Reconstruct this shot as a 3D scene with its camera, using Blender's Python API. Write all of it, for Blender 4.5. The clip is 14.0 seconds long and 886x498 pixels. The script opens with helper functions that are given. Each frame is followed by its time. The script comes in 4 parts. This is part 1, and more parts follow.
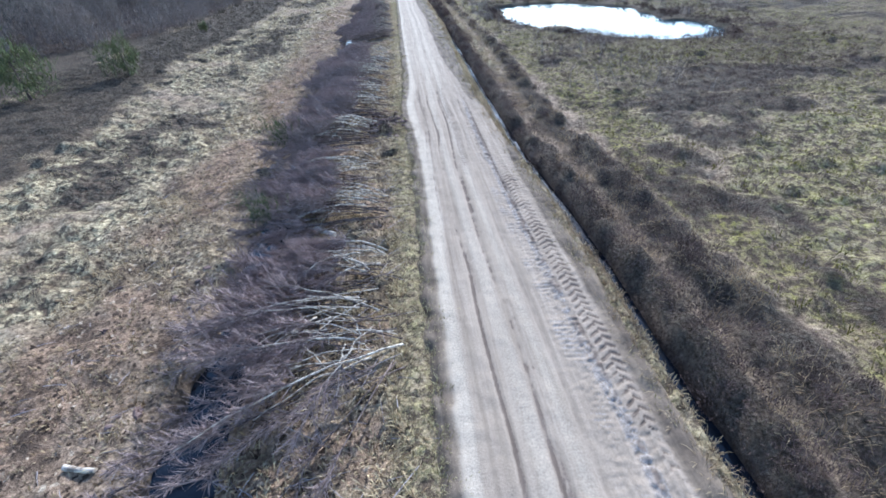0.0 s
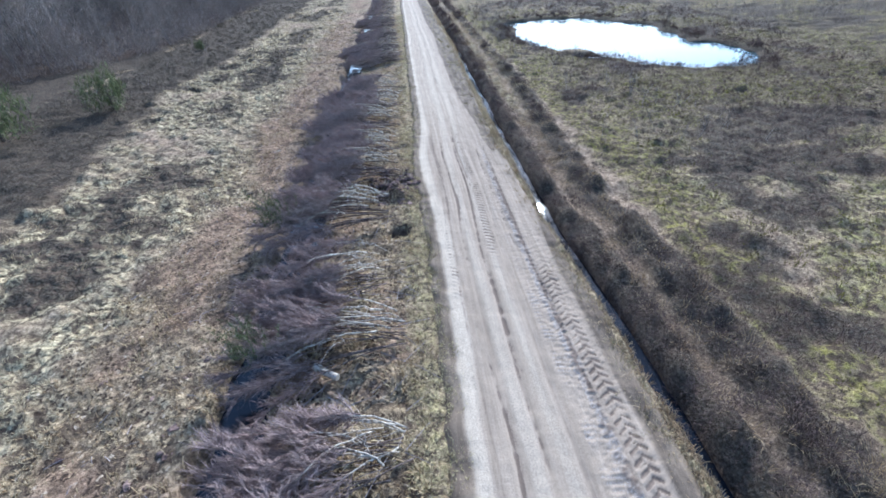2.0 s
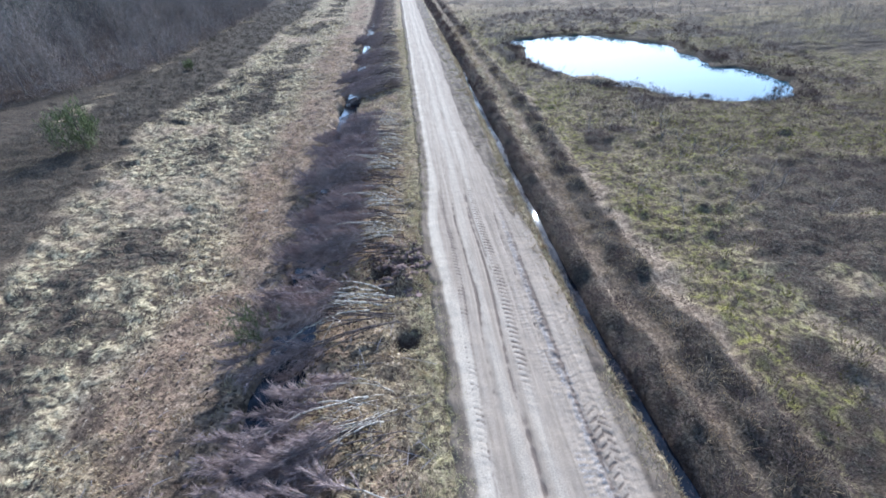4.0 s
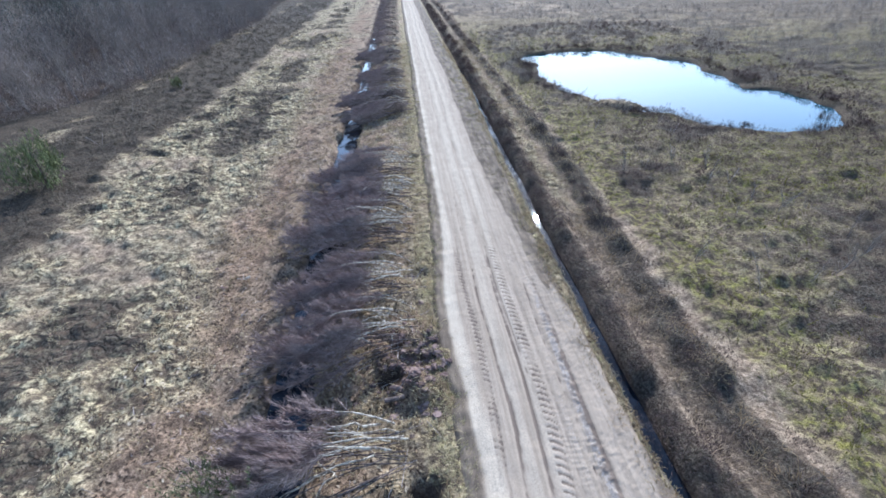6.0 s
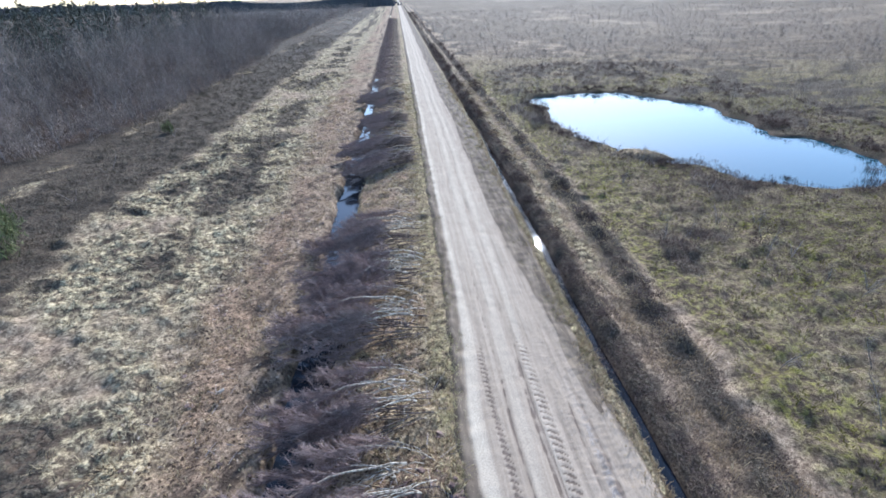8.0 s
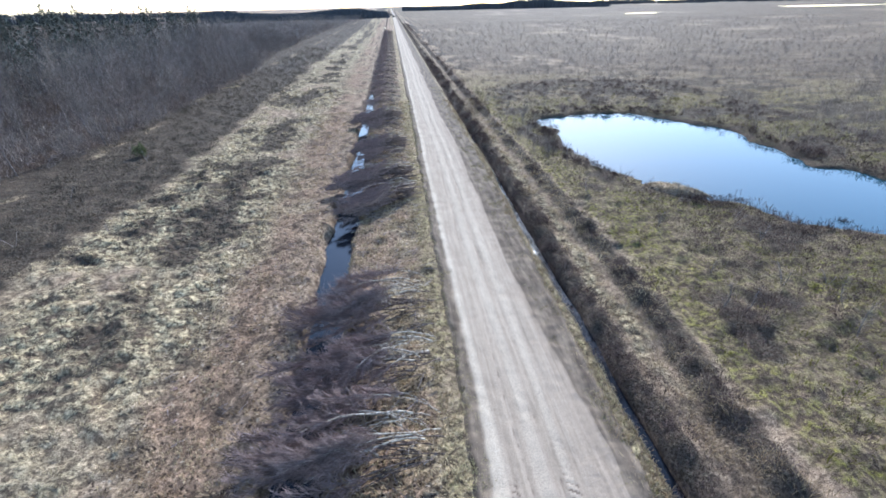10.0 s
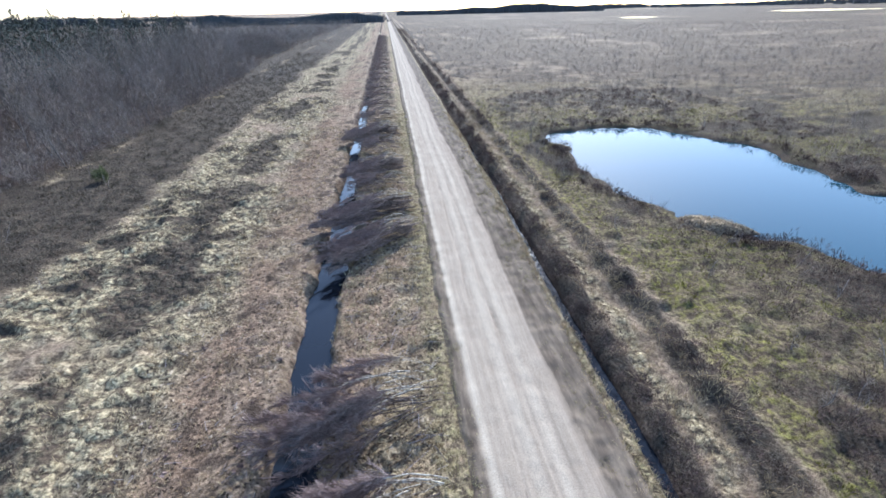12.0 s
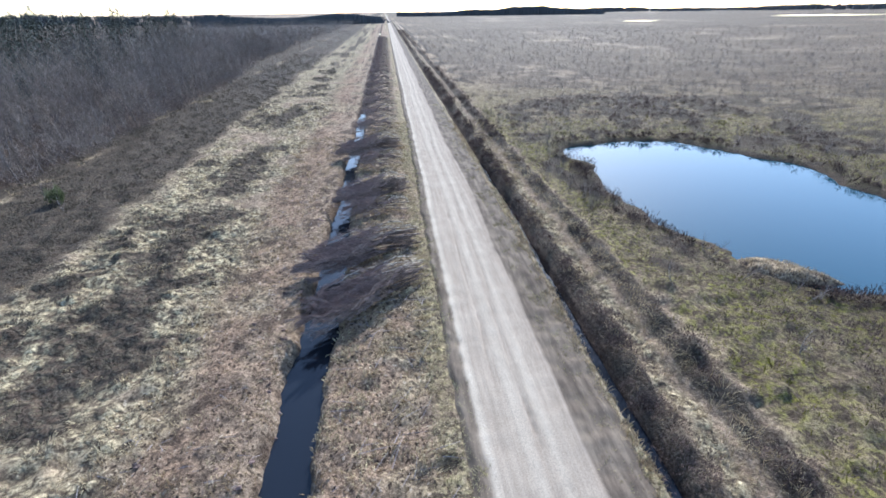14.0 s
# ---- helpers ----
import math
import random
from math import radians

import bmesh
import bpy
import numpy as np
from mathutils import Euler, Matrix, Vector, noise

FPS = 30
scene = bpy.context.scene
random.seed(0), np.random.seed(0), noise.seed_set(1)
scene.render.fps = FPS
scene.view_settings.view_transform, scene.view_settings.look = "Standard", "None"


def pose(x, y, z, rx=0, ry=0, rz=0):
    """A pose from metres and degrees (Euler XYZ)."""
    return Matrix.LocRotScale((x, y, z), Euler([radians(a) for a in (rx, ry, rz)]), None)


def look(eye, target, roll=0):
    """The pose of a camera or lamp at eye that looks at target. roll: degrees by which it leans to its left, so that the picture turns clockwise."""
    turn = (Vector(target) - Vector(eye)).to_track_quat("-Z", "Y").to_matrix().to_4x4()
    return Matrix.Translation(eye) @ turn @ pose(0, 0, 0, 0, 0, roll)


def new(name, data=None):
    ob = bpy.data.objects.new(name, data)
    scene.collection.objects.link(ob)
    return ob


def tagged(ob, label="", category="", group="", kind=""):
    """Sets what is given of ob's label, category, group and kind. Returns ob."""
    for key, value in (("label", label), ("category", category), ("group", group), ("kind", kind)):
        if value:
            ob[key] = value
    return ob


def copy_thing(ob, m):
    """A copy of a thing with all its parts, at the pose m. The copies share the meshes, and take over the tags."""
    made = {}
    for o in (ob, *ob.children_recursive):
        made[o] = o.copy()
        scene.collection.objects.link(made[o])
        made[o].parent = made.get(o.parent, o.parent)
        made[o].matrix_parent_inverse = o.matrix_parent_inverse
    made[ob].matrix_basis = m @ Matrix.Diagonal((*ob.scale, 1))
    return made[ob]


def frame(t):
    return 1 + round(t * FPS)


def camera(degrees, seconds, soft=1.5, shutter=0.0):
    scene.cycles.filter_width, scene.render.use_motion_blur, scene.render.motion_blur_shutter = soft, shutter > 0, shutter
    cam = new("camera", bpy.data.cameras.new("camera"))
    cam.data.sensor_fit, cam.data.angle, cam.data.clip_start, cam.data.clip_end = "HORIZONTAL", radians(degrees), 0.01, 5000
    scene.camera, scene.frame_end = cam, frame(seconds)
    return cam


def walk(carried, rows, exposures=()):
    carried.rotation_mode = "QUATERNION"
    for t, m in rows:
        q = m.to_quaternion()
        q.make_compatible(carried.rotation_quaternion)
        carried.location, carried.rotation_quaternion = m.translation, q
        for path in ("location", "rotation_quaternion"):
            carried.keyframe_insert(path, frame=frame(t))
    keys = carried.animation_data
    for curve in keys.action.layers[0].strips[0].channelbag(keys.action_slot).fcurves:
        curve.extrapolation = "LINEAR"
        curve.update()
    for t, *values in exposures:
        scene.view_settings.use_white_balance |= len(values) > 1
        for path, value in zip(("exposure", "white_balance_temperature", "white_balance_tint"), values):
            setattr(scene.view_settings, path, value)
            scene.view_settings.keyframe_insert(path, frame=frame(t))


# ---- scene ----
cam = camera(89.0, 14.0, soft=1.75)
# seconds, x, y, z, pitch, roll, yaw
ROWS = [
    (0, 0.016, 0.125, 7.540, -34.34, 2.43, -5.58),
    (0.5, 0.020, 1.255, 7.860, -34.37, 2.54, -5.54),
    (1, -0.011, 2.380, 8.199, -34.33, 2.47, -5.13),
    (1.5, -0.112, 3.470, 8.495, -34.29, 2.49, -5.07),
    (2, -0.225, 4.562, 8.811, -34.26, 2.42, -5.22),
    (2.5, -0.242, 5.693, 9.159, -34.33, 2.36, -5.21),
    (3, -0.277, 6.803, 9.530, -34.37, 2.23, -5.16),
    (5.5, -0.594, 12.469, 10.120, -33.63, 1.87, -5.27),
    (6, -0.682, 13.513, 10.196, -33.43, 1.86, -5.17),
    (6.5, -0.821, 14.530, 10.230, -32.36, 1.82, -5.09),
    (7, -0.955, 15.511, 10.317, -31.21, 1.73, -4.97),
    (7.5, -1.042, 16.442, 10.352, -30.32, 1.75, -5.01),
    (8, -1.021, 17.528, 10.408, -29.72, 1.79, -5.24),
    (8.5, -1.059, 18.693, 10.416, -29.25, 1.73, -5.29),
    (9, -1.171, 19.860, 10.337, -28.74, 1.51, -5.36),
    (11.5, -1.385, 25.497, 10.747, -28.30, 1.15, -6.58),
    (12, -1.275, 26.806, 10.573, -28.10, 1.20, -6.52),
    (12.5, -1.218, 28.000, 10.478, -28.11, 1.15, -6.67),
    (13, -1.203, 29.233, 10.437, -28.12, 1.07, -6.69),
    (13.5, -1.236, 30.508, 10.342, -27.91, 0.77, -6.46),
    (14, -1.370, 31.672, 10.390, -27.92, 0.72, -6.52),
]
walk(cam, [(t, pose(x, y, z, 90 + pitch, roll, yaw)) for t, x, y, z, pitch, roll, yaw in ROWS],
     [(0.0, 1.38, 5200, 10), (14.0, 1.34, 5420, 10)])
# ---- end of walk ----

# ---- daylight ----
SUN_AZ, SUN_EL = 17.6, 29.2          # degrees right of +y, degrees above the horizon
world = bpy.data.worlds.new("sky")
scene.world = world
world.use_nodes = True
wt = world.node_tree
sky = wt.nodes.new("ShaderNodeTexSky")
sky.sky_type = "NISHITA"
sky.sun_disc = False
sky.sun_elevation, sky.sun_rotation = radians(SUN_EL), radians(SUN_AZ)
sky.air_density, sky.dust_density, sky.ozone_density = 1.0, 0.45, 0.9
wt.links.new(sky.outputs[0], wt.nodes["Background"].inputs[0])
wt.nodes["Background"].inputs[1].default_value = 0.15
sun_data = bpy.data.lights.new("sun", "SUN")
sun_data.energy, sun_data.angle, sun_data.color = 4.0, radians(0.6), (1.0, 0.955, 0.885)
sun = new("sun", sun_data)
sun.matrix_world = look((0, 0, 60), (-math.sin(radians(SUN_AZ)) * 60, -math.cos(radians(SUN_AZ)) * 60,
                                     60 - math.tan(radians(SUN_EL)) * 60))

RNG = np.random.default_rng(7)


# ---- numpy noise and mesh helpers ----
def lattice(ix, iy, seed):
    n = (ix.astype(np.int64) * 374761393 + iy.astype(np.int64) * 668265263 + seed * 1442695041) & 0xFFFFFFFF
    n = ((n ^ (n >> 13)) * 1274126177) & 0xFFFFFFFF
    return ((n ^ (n >> 16)) & 0xFFFF) / 65535.0


def vnoise(x, y, seed=0):
    x, y = np.asarray(x, float), np.asarray(y, float)
    ix, iy = np.floor(x), np.floor(y)
    fx, fy = x - ix, y - iy
    fx, fy = fx * fx * (3 - 2 * fx), fy * fy * (3 - 2 * fy)
    a, b = lattice(ix, iy, seed), lattice(ix + 1, iy, seed)
    c, d = lattice(ix, iy + 1, seed), lattice(ix + 1, iy + 1, seed)
    return (a * (1 - fx) + b * fx) * (1 - fy) + (c * (1 - fx) + d * fx) * fy


def fbm(x, y, size, seed=0, octaves=3):
    """Noise about 0, within about -1 to 1, whose largest lumps are size metres wide."""
    out, amp, tot = 0, 1.0, 0
    for o in range(octaves):
        out = out + amp * (vnoise(np.asarray(x) / size * 2 ** o + 17.3 * o, np.asarray(y) / size * 2 ** o - 9.1 * o, seed + o) - 0.5) * 2
        tot += amp
        amp *= 0.55
    return out / tot * 1.5


def cells(x, y, size, seed=0):
    """Uneven cells about size metres wide: the distance from the nearest middle in cell widths, and a chance number of that cell."""
    x, y = np.asarray(x, float) / size, np.asarray(y, float) / size
    ix, iy = np.floor(x), np.floor(y)
    best, own = np.full(x.shape, 9.0), np.zeros(x.shape)
    for dx in (-1, 0, 1):
        for dy in (-1, 0, 1):
            jx, jy = ix + dx, iy + dy
            d = np.hypot(jx + 0.15 + 0.7 * lattice(jx, jy, seed) - x, jy + 0.15 + 0.7 * lattice(jx, jy, seed + 1) - y)
            own = np.where(d < best, lattice(jx, jy, seed + 2), own)
            best = np.minimum(best, d)
    return best, own


def cell_middles(x0, x1, y0, y1, size, seed=0):
    """The middles of those cells within a rectangle, with their chance numbers."""
    jx, jy = np.meshgrid(np.arange(math.floor(x0 / size), math.ceil(x1 / size)), np.arange(math.floor(y0 / size), math.ceil(y1 / size)))
    jx, jy = jx.ravel().astype(float), jy.ravel().astype(float)
    return (jx + 0.15 + 0.7 * lattice(jx, jy, seed)) * size, (jy + 0.15 + 0.7 * lattice(jx, jy, seed + 1)) * size, lattice(jx, jy, seed + 2)


def step(a, b, v):
    t = np.clip((np.asarray(v, float) - a) / (b - a), 0, 1)
    return t * t * (3 - 2 * t)


def band(lo, hi, soft, v):
    return step(lo - soft, lo + soft, v) * (1 - step(hi - soft, hi + soft, v))


def mesh_from(name, verts, tris, material, attrs=None, smooth=False):
    """A mesh of triangles from numpy arrays, with float attributes on its points."""
    me = bpy.data.meshes.new(name)
    verts, tris = np.asarray(verts, np.float32), np.asarray(tris, np.int32)
    me.vertices.add(len(verts))
    me.vertices.foreach_set("co", verts.ravel())
    me.loops.add(tris.size)
    me.loops.foreach_set("vertex_index", tris.ravel())
    me.polygons.add(len(tris))
    me.polygons.foreach_set("loop_start", np.arange(0, tris.size, 3, dtype=np.int32))
    me.polygons.foreach_set("use_smooth", np.full(len(tris), smooth))
    me.update(calc_edges=True)
    for key, values in (attrs or {}).items():
        at = me.attributes.new(key, "FLOAT", "POINT")
        at.data.foreach_set("value", np.asarray(values, np.float32))
    me.materials.append(material)
    return me


def grid_tris(nx, ny):
    i = np.arange(nx - 1)[None, :] + np.arange(ny - 1)[:, None] * nx
    i = i.ravel()
    return np.concatenate([np.stack([i, i + 1, i + nx + 1], 1), np.stack([i, i + nx + 1, i + nx], 1)])


def tubes(p0, p1, p2, r0, r2, segs=3, sides=3):
    """Many tapered, bent twigs at once: from p0 past p1 to p2 (arrays n x 3), radius r0 to r2."""
    p0, p1, p2 = (np.asarray(p, float) for p in (p0, p1, p2))
    n = len(p0)
    r0, r2 = np.broadcast_to(r0, n), np.broadcast_to(r2, n)
    ts = np.linspace(0, 1, segs + 1)
    axis = p2 - p0
    axis = axis / (np.linalg.norm(axis, axis=1, keepdims=True) + 1e-9)
    ref = np.where(np.abs(axis[:, 2:3]) > 0.9, [[1.0, 0, 0]], [[0, 0, 1.0]])
    u = np.cross(axis, ref)
    u /= np.linalg.norm(u, axis=1, keepdims=True) + 1e-9
    v = np.cross(axis, u)
    rings = []
    for t in ts:
        c = p0 * (1 - t) ** 2 + p1 * 2 * t * (1 - t) + p2 * t * t
        r = r0 * (1 - t) + r2 * t
        for s in range(sides):
            a = 2 * math.pi * s / sides
            rings.append(c + (u * math.cos(a) + v * math.sin(a)) * r[:, None])
    verts = np.stack(rings, 1)                       # n, (segs+1)*sides, 3
    per = (segs + 1) * sides
    f = []
    for k in range(segs):
        for s in range(sides):
            a, b = k * sides + s, k * sides + (s + 1) % sides
            f += [(a, b, b + sides), (a, b + sides, a + sides)]
    last = segs * sides
    for s in range(1, sides - 1):
        f += [(0, s + 1, s), (last, last + s, last + s + 1)]
    f = np.array(f)
    tris = (f[None] + (np.arange(n) * per)[:, None, None]).reshape(-1, 3)
    return verts.reshape(-1, 3), tris, per


def spikes(p0, p2, r):
    """Many straight twigs that end in a point, three triangles each."""
    n = len(p0)
    axis = p2 - p0
    axis = axis / (np.linalg.norm(axis, axis=1, keepdims=True) + 1e-9)
    u = np.cross(axis, np.where(np.abs(axis[:, 2:3]) > 0.9, [[1.0, 0, 0]], [[0, 0, 1.0]]))
    u /= np.linalg.norm(u, axis=1, keepdims=True) + 1e-9
    w = np.cross(axis, u)
    ring = [p0 + (u * math.cos(a) + w * math.sin(a)) * r for a in (0, 2.094, 4.189)]
    verts = np.stack(ring + [p2], 1).reshape(-1, 3)
    f = np.array([(0, 1, 3), (1, 2, 3), (2, 0, 3)])
    return verts, (f[None] + (np.arange(n) * 4)[:, None, None]).reshape(-1, 3)


def blades(base, lean, length, width, droop=0.3):
    """Many flat tapering blades at once: base points, lean vectors (unit, upward), lengths and widths. Three triangles each."""
    n = len(base)
    side = np.cross(lean, np.array([[0, 0, 1.0]]) + RNG.normal(0, 0.25, (n, 3)))
    side /= np.linalg.norm(side, axis=1, keepdims=True) + 1e-9
    w = (np.broadcast_to(width, n) / 2)[:, None]
    ln = np.broadcast_to(length, n)[:, None]
    mid = base + lean * ln * 0.55
    out = lean.copy()
    out[:, 2] -= droop
    tip = mid + out * ln * 0.45
    verts = np.stack([base - side * w, base + side * w, mid - side * w * 0.8, mid + side * w * 0.8, tip], 1).reshape(-1, 3)
    f = np.array([(0, 1, 3), (0, 3, 2), (2, 3, 4)])
    tris = (f[None] + (np.arange(n) * 5)[:, None, None]).reshape(-1, 3)
    return verts, tris, 5


# ---- materials ----
def material(name, rough=0.9):
    m = bpy.data.materials.new(name)
    m.use_nodes = True
    b = m.node_tree.nodes["Principled BSDF"]
    b.inputs["Roughness"].default_value = rough
    b.inputs["Specular IOR Level"].default_value = 0.04
    return m, m.node_tree, b


def node(nt, kind, **inputs):
    n = nt.nodes.new(kind)
    for key, value in inputs.items():
        n.inputs[key.replace("_", " ")].default_value = value
    return n


def mix(nt, fac, a, b, mode="MIX"):
    n = nt.nodes.new("ShaderNodeMix")
    n.data_type, n.blend_type = "RGBA", mode
    for value, sock in ((fac, n.inputs[0]), (a, n.inputs[6]), (b, n.inputs[7])):
        if isinstance(value, (int, float)):
            sock.default_value = value
        elif isinstance(value, tuple):
            sock.default_value = (*value, 1)
        else:
            nt.links.new(value, sock)
    return n.outputs[2]


def noise_tex(nt, scale, detail=4, rough=0.6, stretch=None):
    co = nt.nodes.new("ShaderNodeTexCoord")
    n = nt.nodes.new("ShaderNodeTexNoise")
    n.inputs["Scale"].default_value, n.inputs["Detail"].default_value, n.inputs["Roughness"].default_value = scale, detail, rough
    src = co.outputs["Object"]
    if stretch:
        mp = nt.nodes.new("ShaderNodeMapping")
        mp.inputs["Scale"].default_value = stretch
        nt.links.new(src, mp.inputs[0])
        src = mp.outputs[0]
    nt.links.new(src, n.inputs["Vector"])
    return n.outputs["Fac"]


def cell_tex(nt, scale, wander):
    """Uneven cells: the distance from the nearest middle and a chance number of that cell."""
    co = nt.nodes.new("ShaderNodeTexCoord")
    n = node(nt, "ShaderNodeTexNoise", Scale=scale * 1.3, Detail=2.0)
    nt.links.new(co.outputs["Object"], n.inputs["Vector"])
    add = nt.nodes.new("ShaderNodeVectorMath")
    add.operation = "MULTIPLY_ADD"
    add.inputs[1].default_value = (wander, wander, wander)
    nt.links.new(n.outputs["Color"], add.inputs[0])
    nt.links.new(co.outputs["Object"], add.inputs[2])
    v = nt.nodes.new("ShaderNodeTexVoronoi")
    v.voronoi_dimensions = "2D"
    v.inputs["Scale"].default_value = scale
    nt.links.new(add.outputs[0], v.inputs["Vector"])
    split = nt.nodes.new("ShaderNodeSeparateColor")
    nt.links.new(v.outputs["Color"], split.inputs[0])
    return v.outputs["Distance"], split.outputs[0]


def ramp(nt, fac, lo, hi, a=0.0, b=1.0):
    n = nt.nodes.new("ShaderNodeMapRange")
    for i, value in enumerate((lo, hi, a, b)):
        n.inputs[i + 1].default_value = value
    nt.links.new(fac, n.inputs[0])
    return n.outputs[0]


def attr(nt, key):
    n = nt.nodes.new("ShaderNodeAttribute")
    n.attribute_name = key
    return n.outputs["Fac"]


def times(nt, a, b):
    n = nt.nodes.new("ShaderNodeMath")
    n.operation = "MULTIPLY"
    for value, sock in ((a, n.inputs[0]), (b, n.inputs[1])):
        if isinstance(value, (int, float)):
            sock.default_value = value
        else:
            nt.links.new(value, sock)
    return n.outputs[0]


def bump(nt, b, height, strength, distance):
    n = nt.nodes.new("ShaderNodeBump")
    n.inputs["Strength"].default_value, n.inputs["Distance"].default_value = strength, distance
    nt.links.new(height, n.inputs["Height"])
    nt.links.new(n.outputs[0], b.inputs["Normal"])


def ground_material():
    m, nt, b = material("moor_ground", 0.95)
    fine, mid, big = noise_tex(nt, 11, 6, 0.75), noise_tex(nt, 2.8, 6, 0.7), noise_tex(nt, 0.35, 4)
    gap = noise_tex(nt, 4.2, 4, 0.68)
    col = mix(nt, ramp(nt, mid, 0.35, 0.65), (0.228, 0.162, 0.112), (0.39, 0.298, 0.203))
    col = mix(nt, times(nt, attr(nt, "red"), ramp(nt, mid, 0.3, 0.6, 0.35, 1)), col, mix(nt, ramp(nt, fine, 0.35, 0.65), (0.190, 0.120, 0.076), (0.340, 0.234, 0.156)))
    pale = mix(nt, ramp(nt, fine, 0.35, 0.65), (0.26, 0.212, 0.118), (0.53, 0.455, 0.272))
    col = mix(nt, times(nt, attr(nt, "pale"), ramp(nt, mid, 0.3, 0.6, 0.5, 1)), col, pale)
    moss = mix(nt, ramp(nt, mid, 0.35, 0.65), (0.074, 0.070, 0.014), (0.245, 0.232, 0.030))
    col = mix(nt, times(nt, attr(nt, "moss"), ramp(nt, mid, 0.36, 0.6, 0.15, 1)), col, moss)
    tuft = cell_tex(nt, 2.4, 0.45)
    # gaps between tufts: dark soil, with the tufts' shade painted into the same colour
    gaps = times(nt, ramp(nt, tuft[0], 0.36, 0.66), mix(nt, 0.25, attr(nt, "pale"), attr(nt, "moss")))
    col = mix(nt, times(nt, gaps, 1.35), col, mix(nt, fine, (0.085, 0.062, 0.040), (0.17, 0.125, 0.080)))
    col = mix(nt, times(nt, ramp(nt, tuft[1], 0, 1, 0.0, 0.30), attr(nt, "pale")), col, (0.50, 0.435, 0.27))
    heath = mix(nt, ramp(nt, fine, 0.35, 0.68), (0.028, 0.024, 0.018), (0.102, 0.084, 0.063))
    col = mix(nt, times(nt, attr(nt, "heath"), ramp(nt, mid, 0.25, 0.5, 0.6, 1)), col, heath)
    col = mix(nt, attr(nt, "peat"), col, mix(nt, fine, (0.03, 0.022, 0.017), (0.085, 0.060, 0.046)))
    # smaller dark gaps, bare peat and painted shade together
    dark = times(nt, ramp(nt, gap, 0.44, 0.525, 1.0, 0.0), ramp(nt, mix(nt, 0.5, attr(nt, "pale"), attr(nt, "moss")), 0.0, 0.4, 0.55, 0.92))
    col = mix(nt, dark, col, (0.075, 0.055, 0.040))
    crumb = cell_tex(nt, 6.5, 0.25)
    col = mix(nt, times(nt, times(nt, ramp(nt, crumb[0], 0.24, 0.36, 1.0, 0.0), ramp(nt, crumb[1], 0.58, 0.66)), attr(nt, "crumbs")), col, (0.060, 0.042, 0.030))
    col = mix(nt, times(nt, times(nt, ramp(nt, crumb[0], 0.18, 0.30, 1.0, 0.0), ramp(nt, crumb[1], 0.09, 0.05)), attr(nt, "crumbs")), col, (0.44, 0.36, 0.26))
    # dark litter, and the shade between tussocks coloured in with it
    col = mix(nt, times(nt, attr(nt, "litter_shade"), ramp(nt, fine, 0.35, 0.6, 1.0, 0.55)), col, (0.062, 0.046, 0.032))
    col = mix(nt, 0.8, col, mix(nt, ramp(nt, fine, 0.32, 0.68), (0.2, 0.19, 0.18), (0.78, 0.76, 0.74)), "OVERLAY")
    col = mix(nt, 0.3, col, mix(nt, ramp(nt, big, 0.3, 0.7), (0.35, 0.35, 0.36), (0.62, 0.62, 0.6)), "OVERLAY")
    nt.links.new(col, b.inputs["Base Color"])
    lump = mix(nt, ramp(nt, attr(nt, "pale"), 0.0, 0.8, 0.0, 0.5), mix(nt, 0.5, fine, gap), ramp(nt, tuft[0], 0.15, 0.7, 1.0, 0.0))
    bump(nt, b, lump, 1.0, 0.19)
    return m


def road_material():
    m, nt, b = material("sandy_track", 0.92)
    fine, mid = noise_tex(nt, 24, 6, 0.7), noise_tex(nt, 1.4, 5, 0.6, (2.2, 0.35, 1))
    streak = noise_tex(nt, 3.0, 4, 0.6, (2.6, 0.06, 1))
    col = mix(nt, ramp(nt, streak, 0.30, 0.70), (0.218, 0.170, 0.124), (0.310, 0.247, 0.183))
    def patch(key):
        n = nt.nodes.new("ShaderNodeMath")
        n.operation = "MULTIPLY_ADD"
        nt.links.new(ramp(nt, fine, 0.3, 0.7, -0.5, 0.5), n.inputs[0])
        n.inputs[1].default_value = 0.55
        nt.links.new(attr(nt, key), n.inputs[2])
        return times(nt, ramp(nt, n.outputs[0], 0.28, 0.72), ramp(nt, attr(nt, key), 0.0, 0.15))
    col = mix(nt, attr(nt, "pale"), col, mix(nt, ramp(nt, fine, 0.35, 0.65), (0.34, 0.28, 0.21), (0.46, 0.39, 0.295)))
    col = mix(nt, patch("grey"), col, mix(nt, ramp(nt, fine, 0.35, 0.65), (0.15, 0.125, 0.105), (0.33, 0.285, 0.24)))
    col = mix(nt, patch("damp"), col, mix(nt, mid, (0.090, 0.066, 0.050), (0.185, 0.142, 0.108)))
    col = mix(nt, patch("verge"), col, mix(nt, ramp(nt, mid, 0.35, 0.65), (0.092, 0.070, 0.052), (0.180, 0.140, 0.100)))
    col = mix(nt, 0.4, col, mix(nt, ramp(nt, fine, 0.3, 0.7), (0.3, 0.29, 0.28), (0.68, 0.67, 0.66)), "OVERLAY")
    col = mix(nt, 0.25, col, mix(nt, ramp(nt, mid, 0.3, 0.7), (0.3, 0.29, 0.28), (0.66, 0.66, 0.66)), "OVERLAY")
    nt.links.new(col, b.inputs["Base Color"])
    bump(nt, b, mix(nt, 0.4, fine, mid), 0.55, 0.035)
    return m


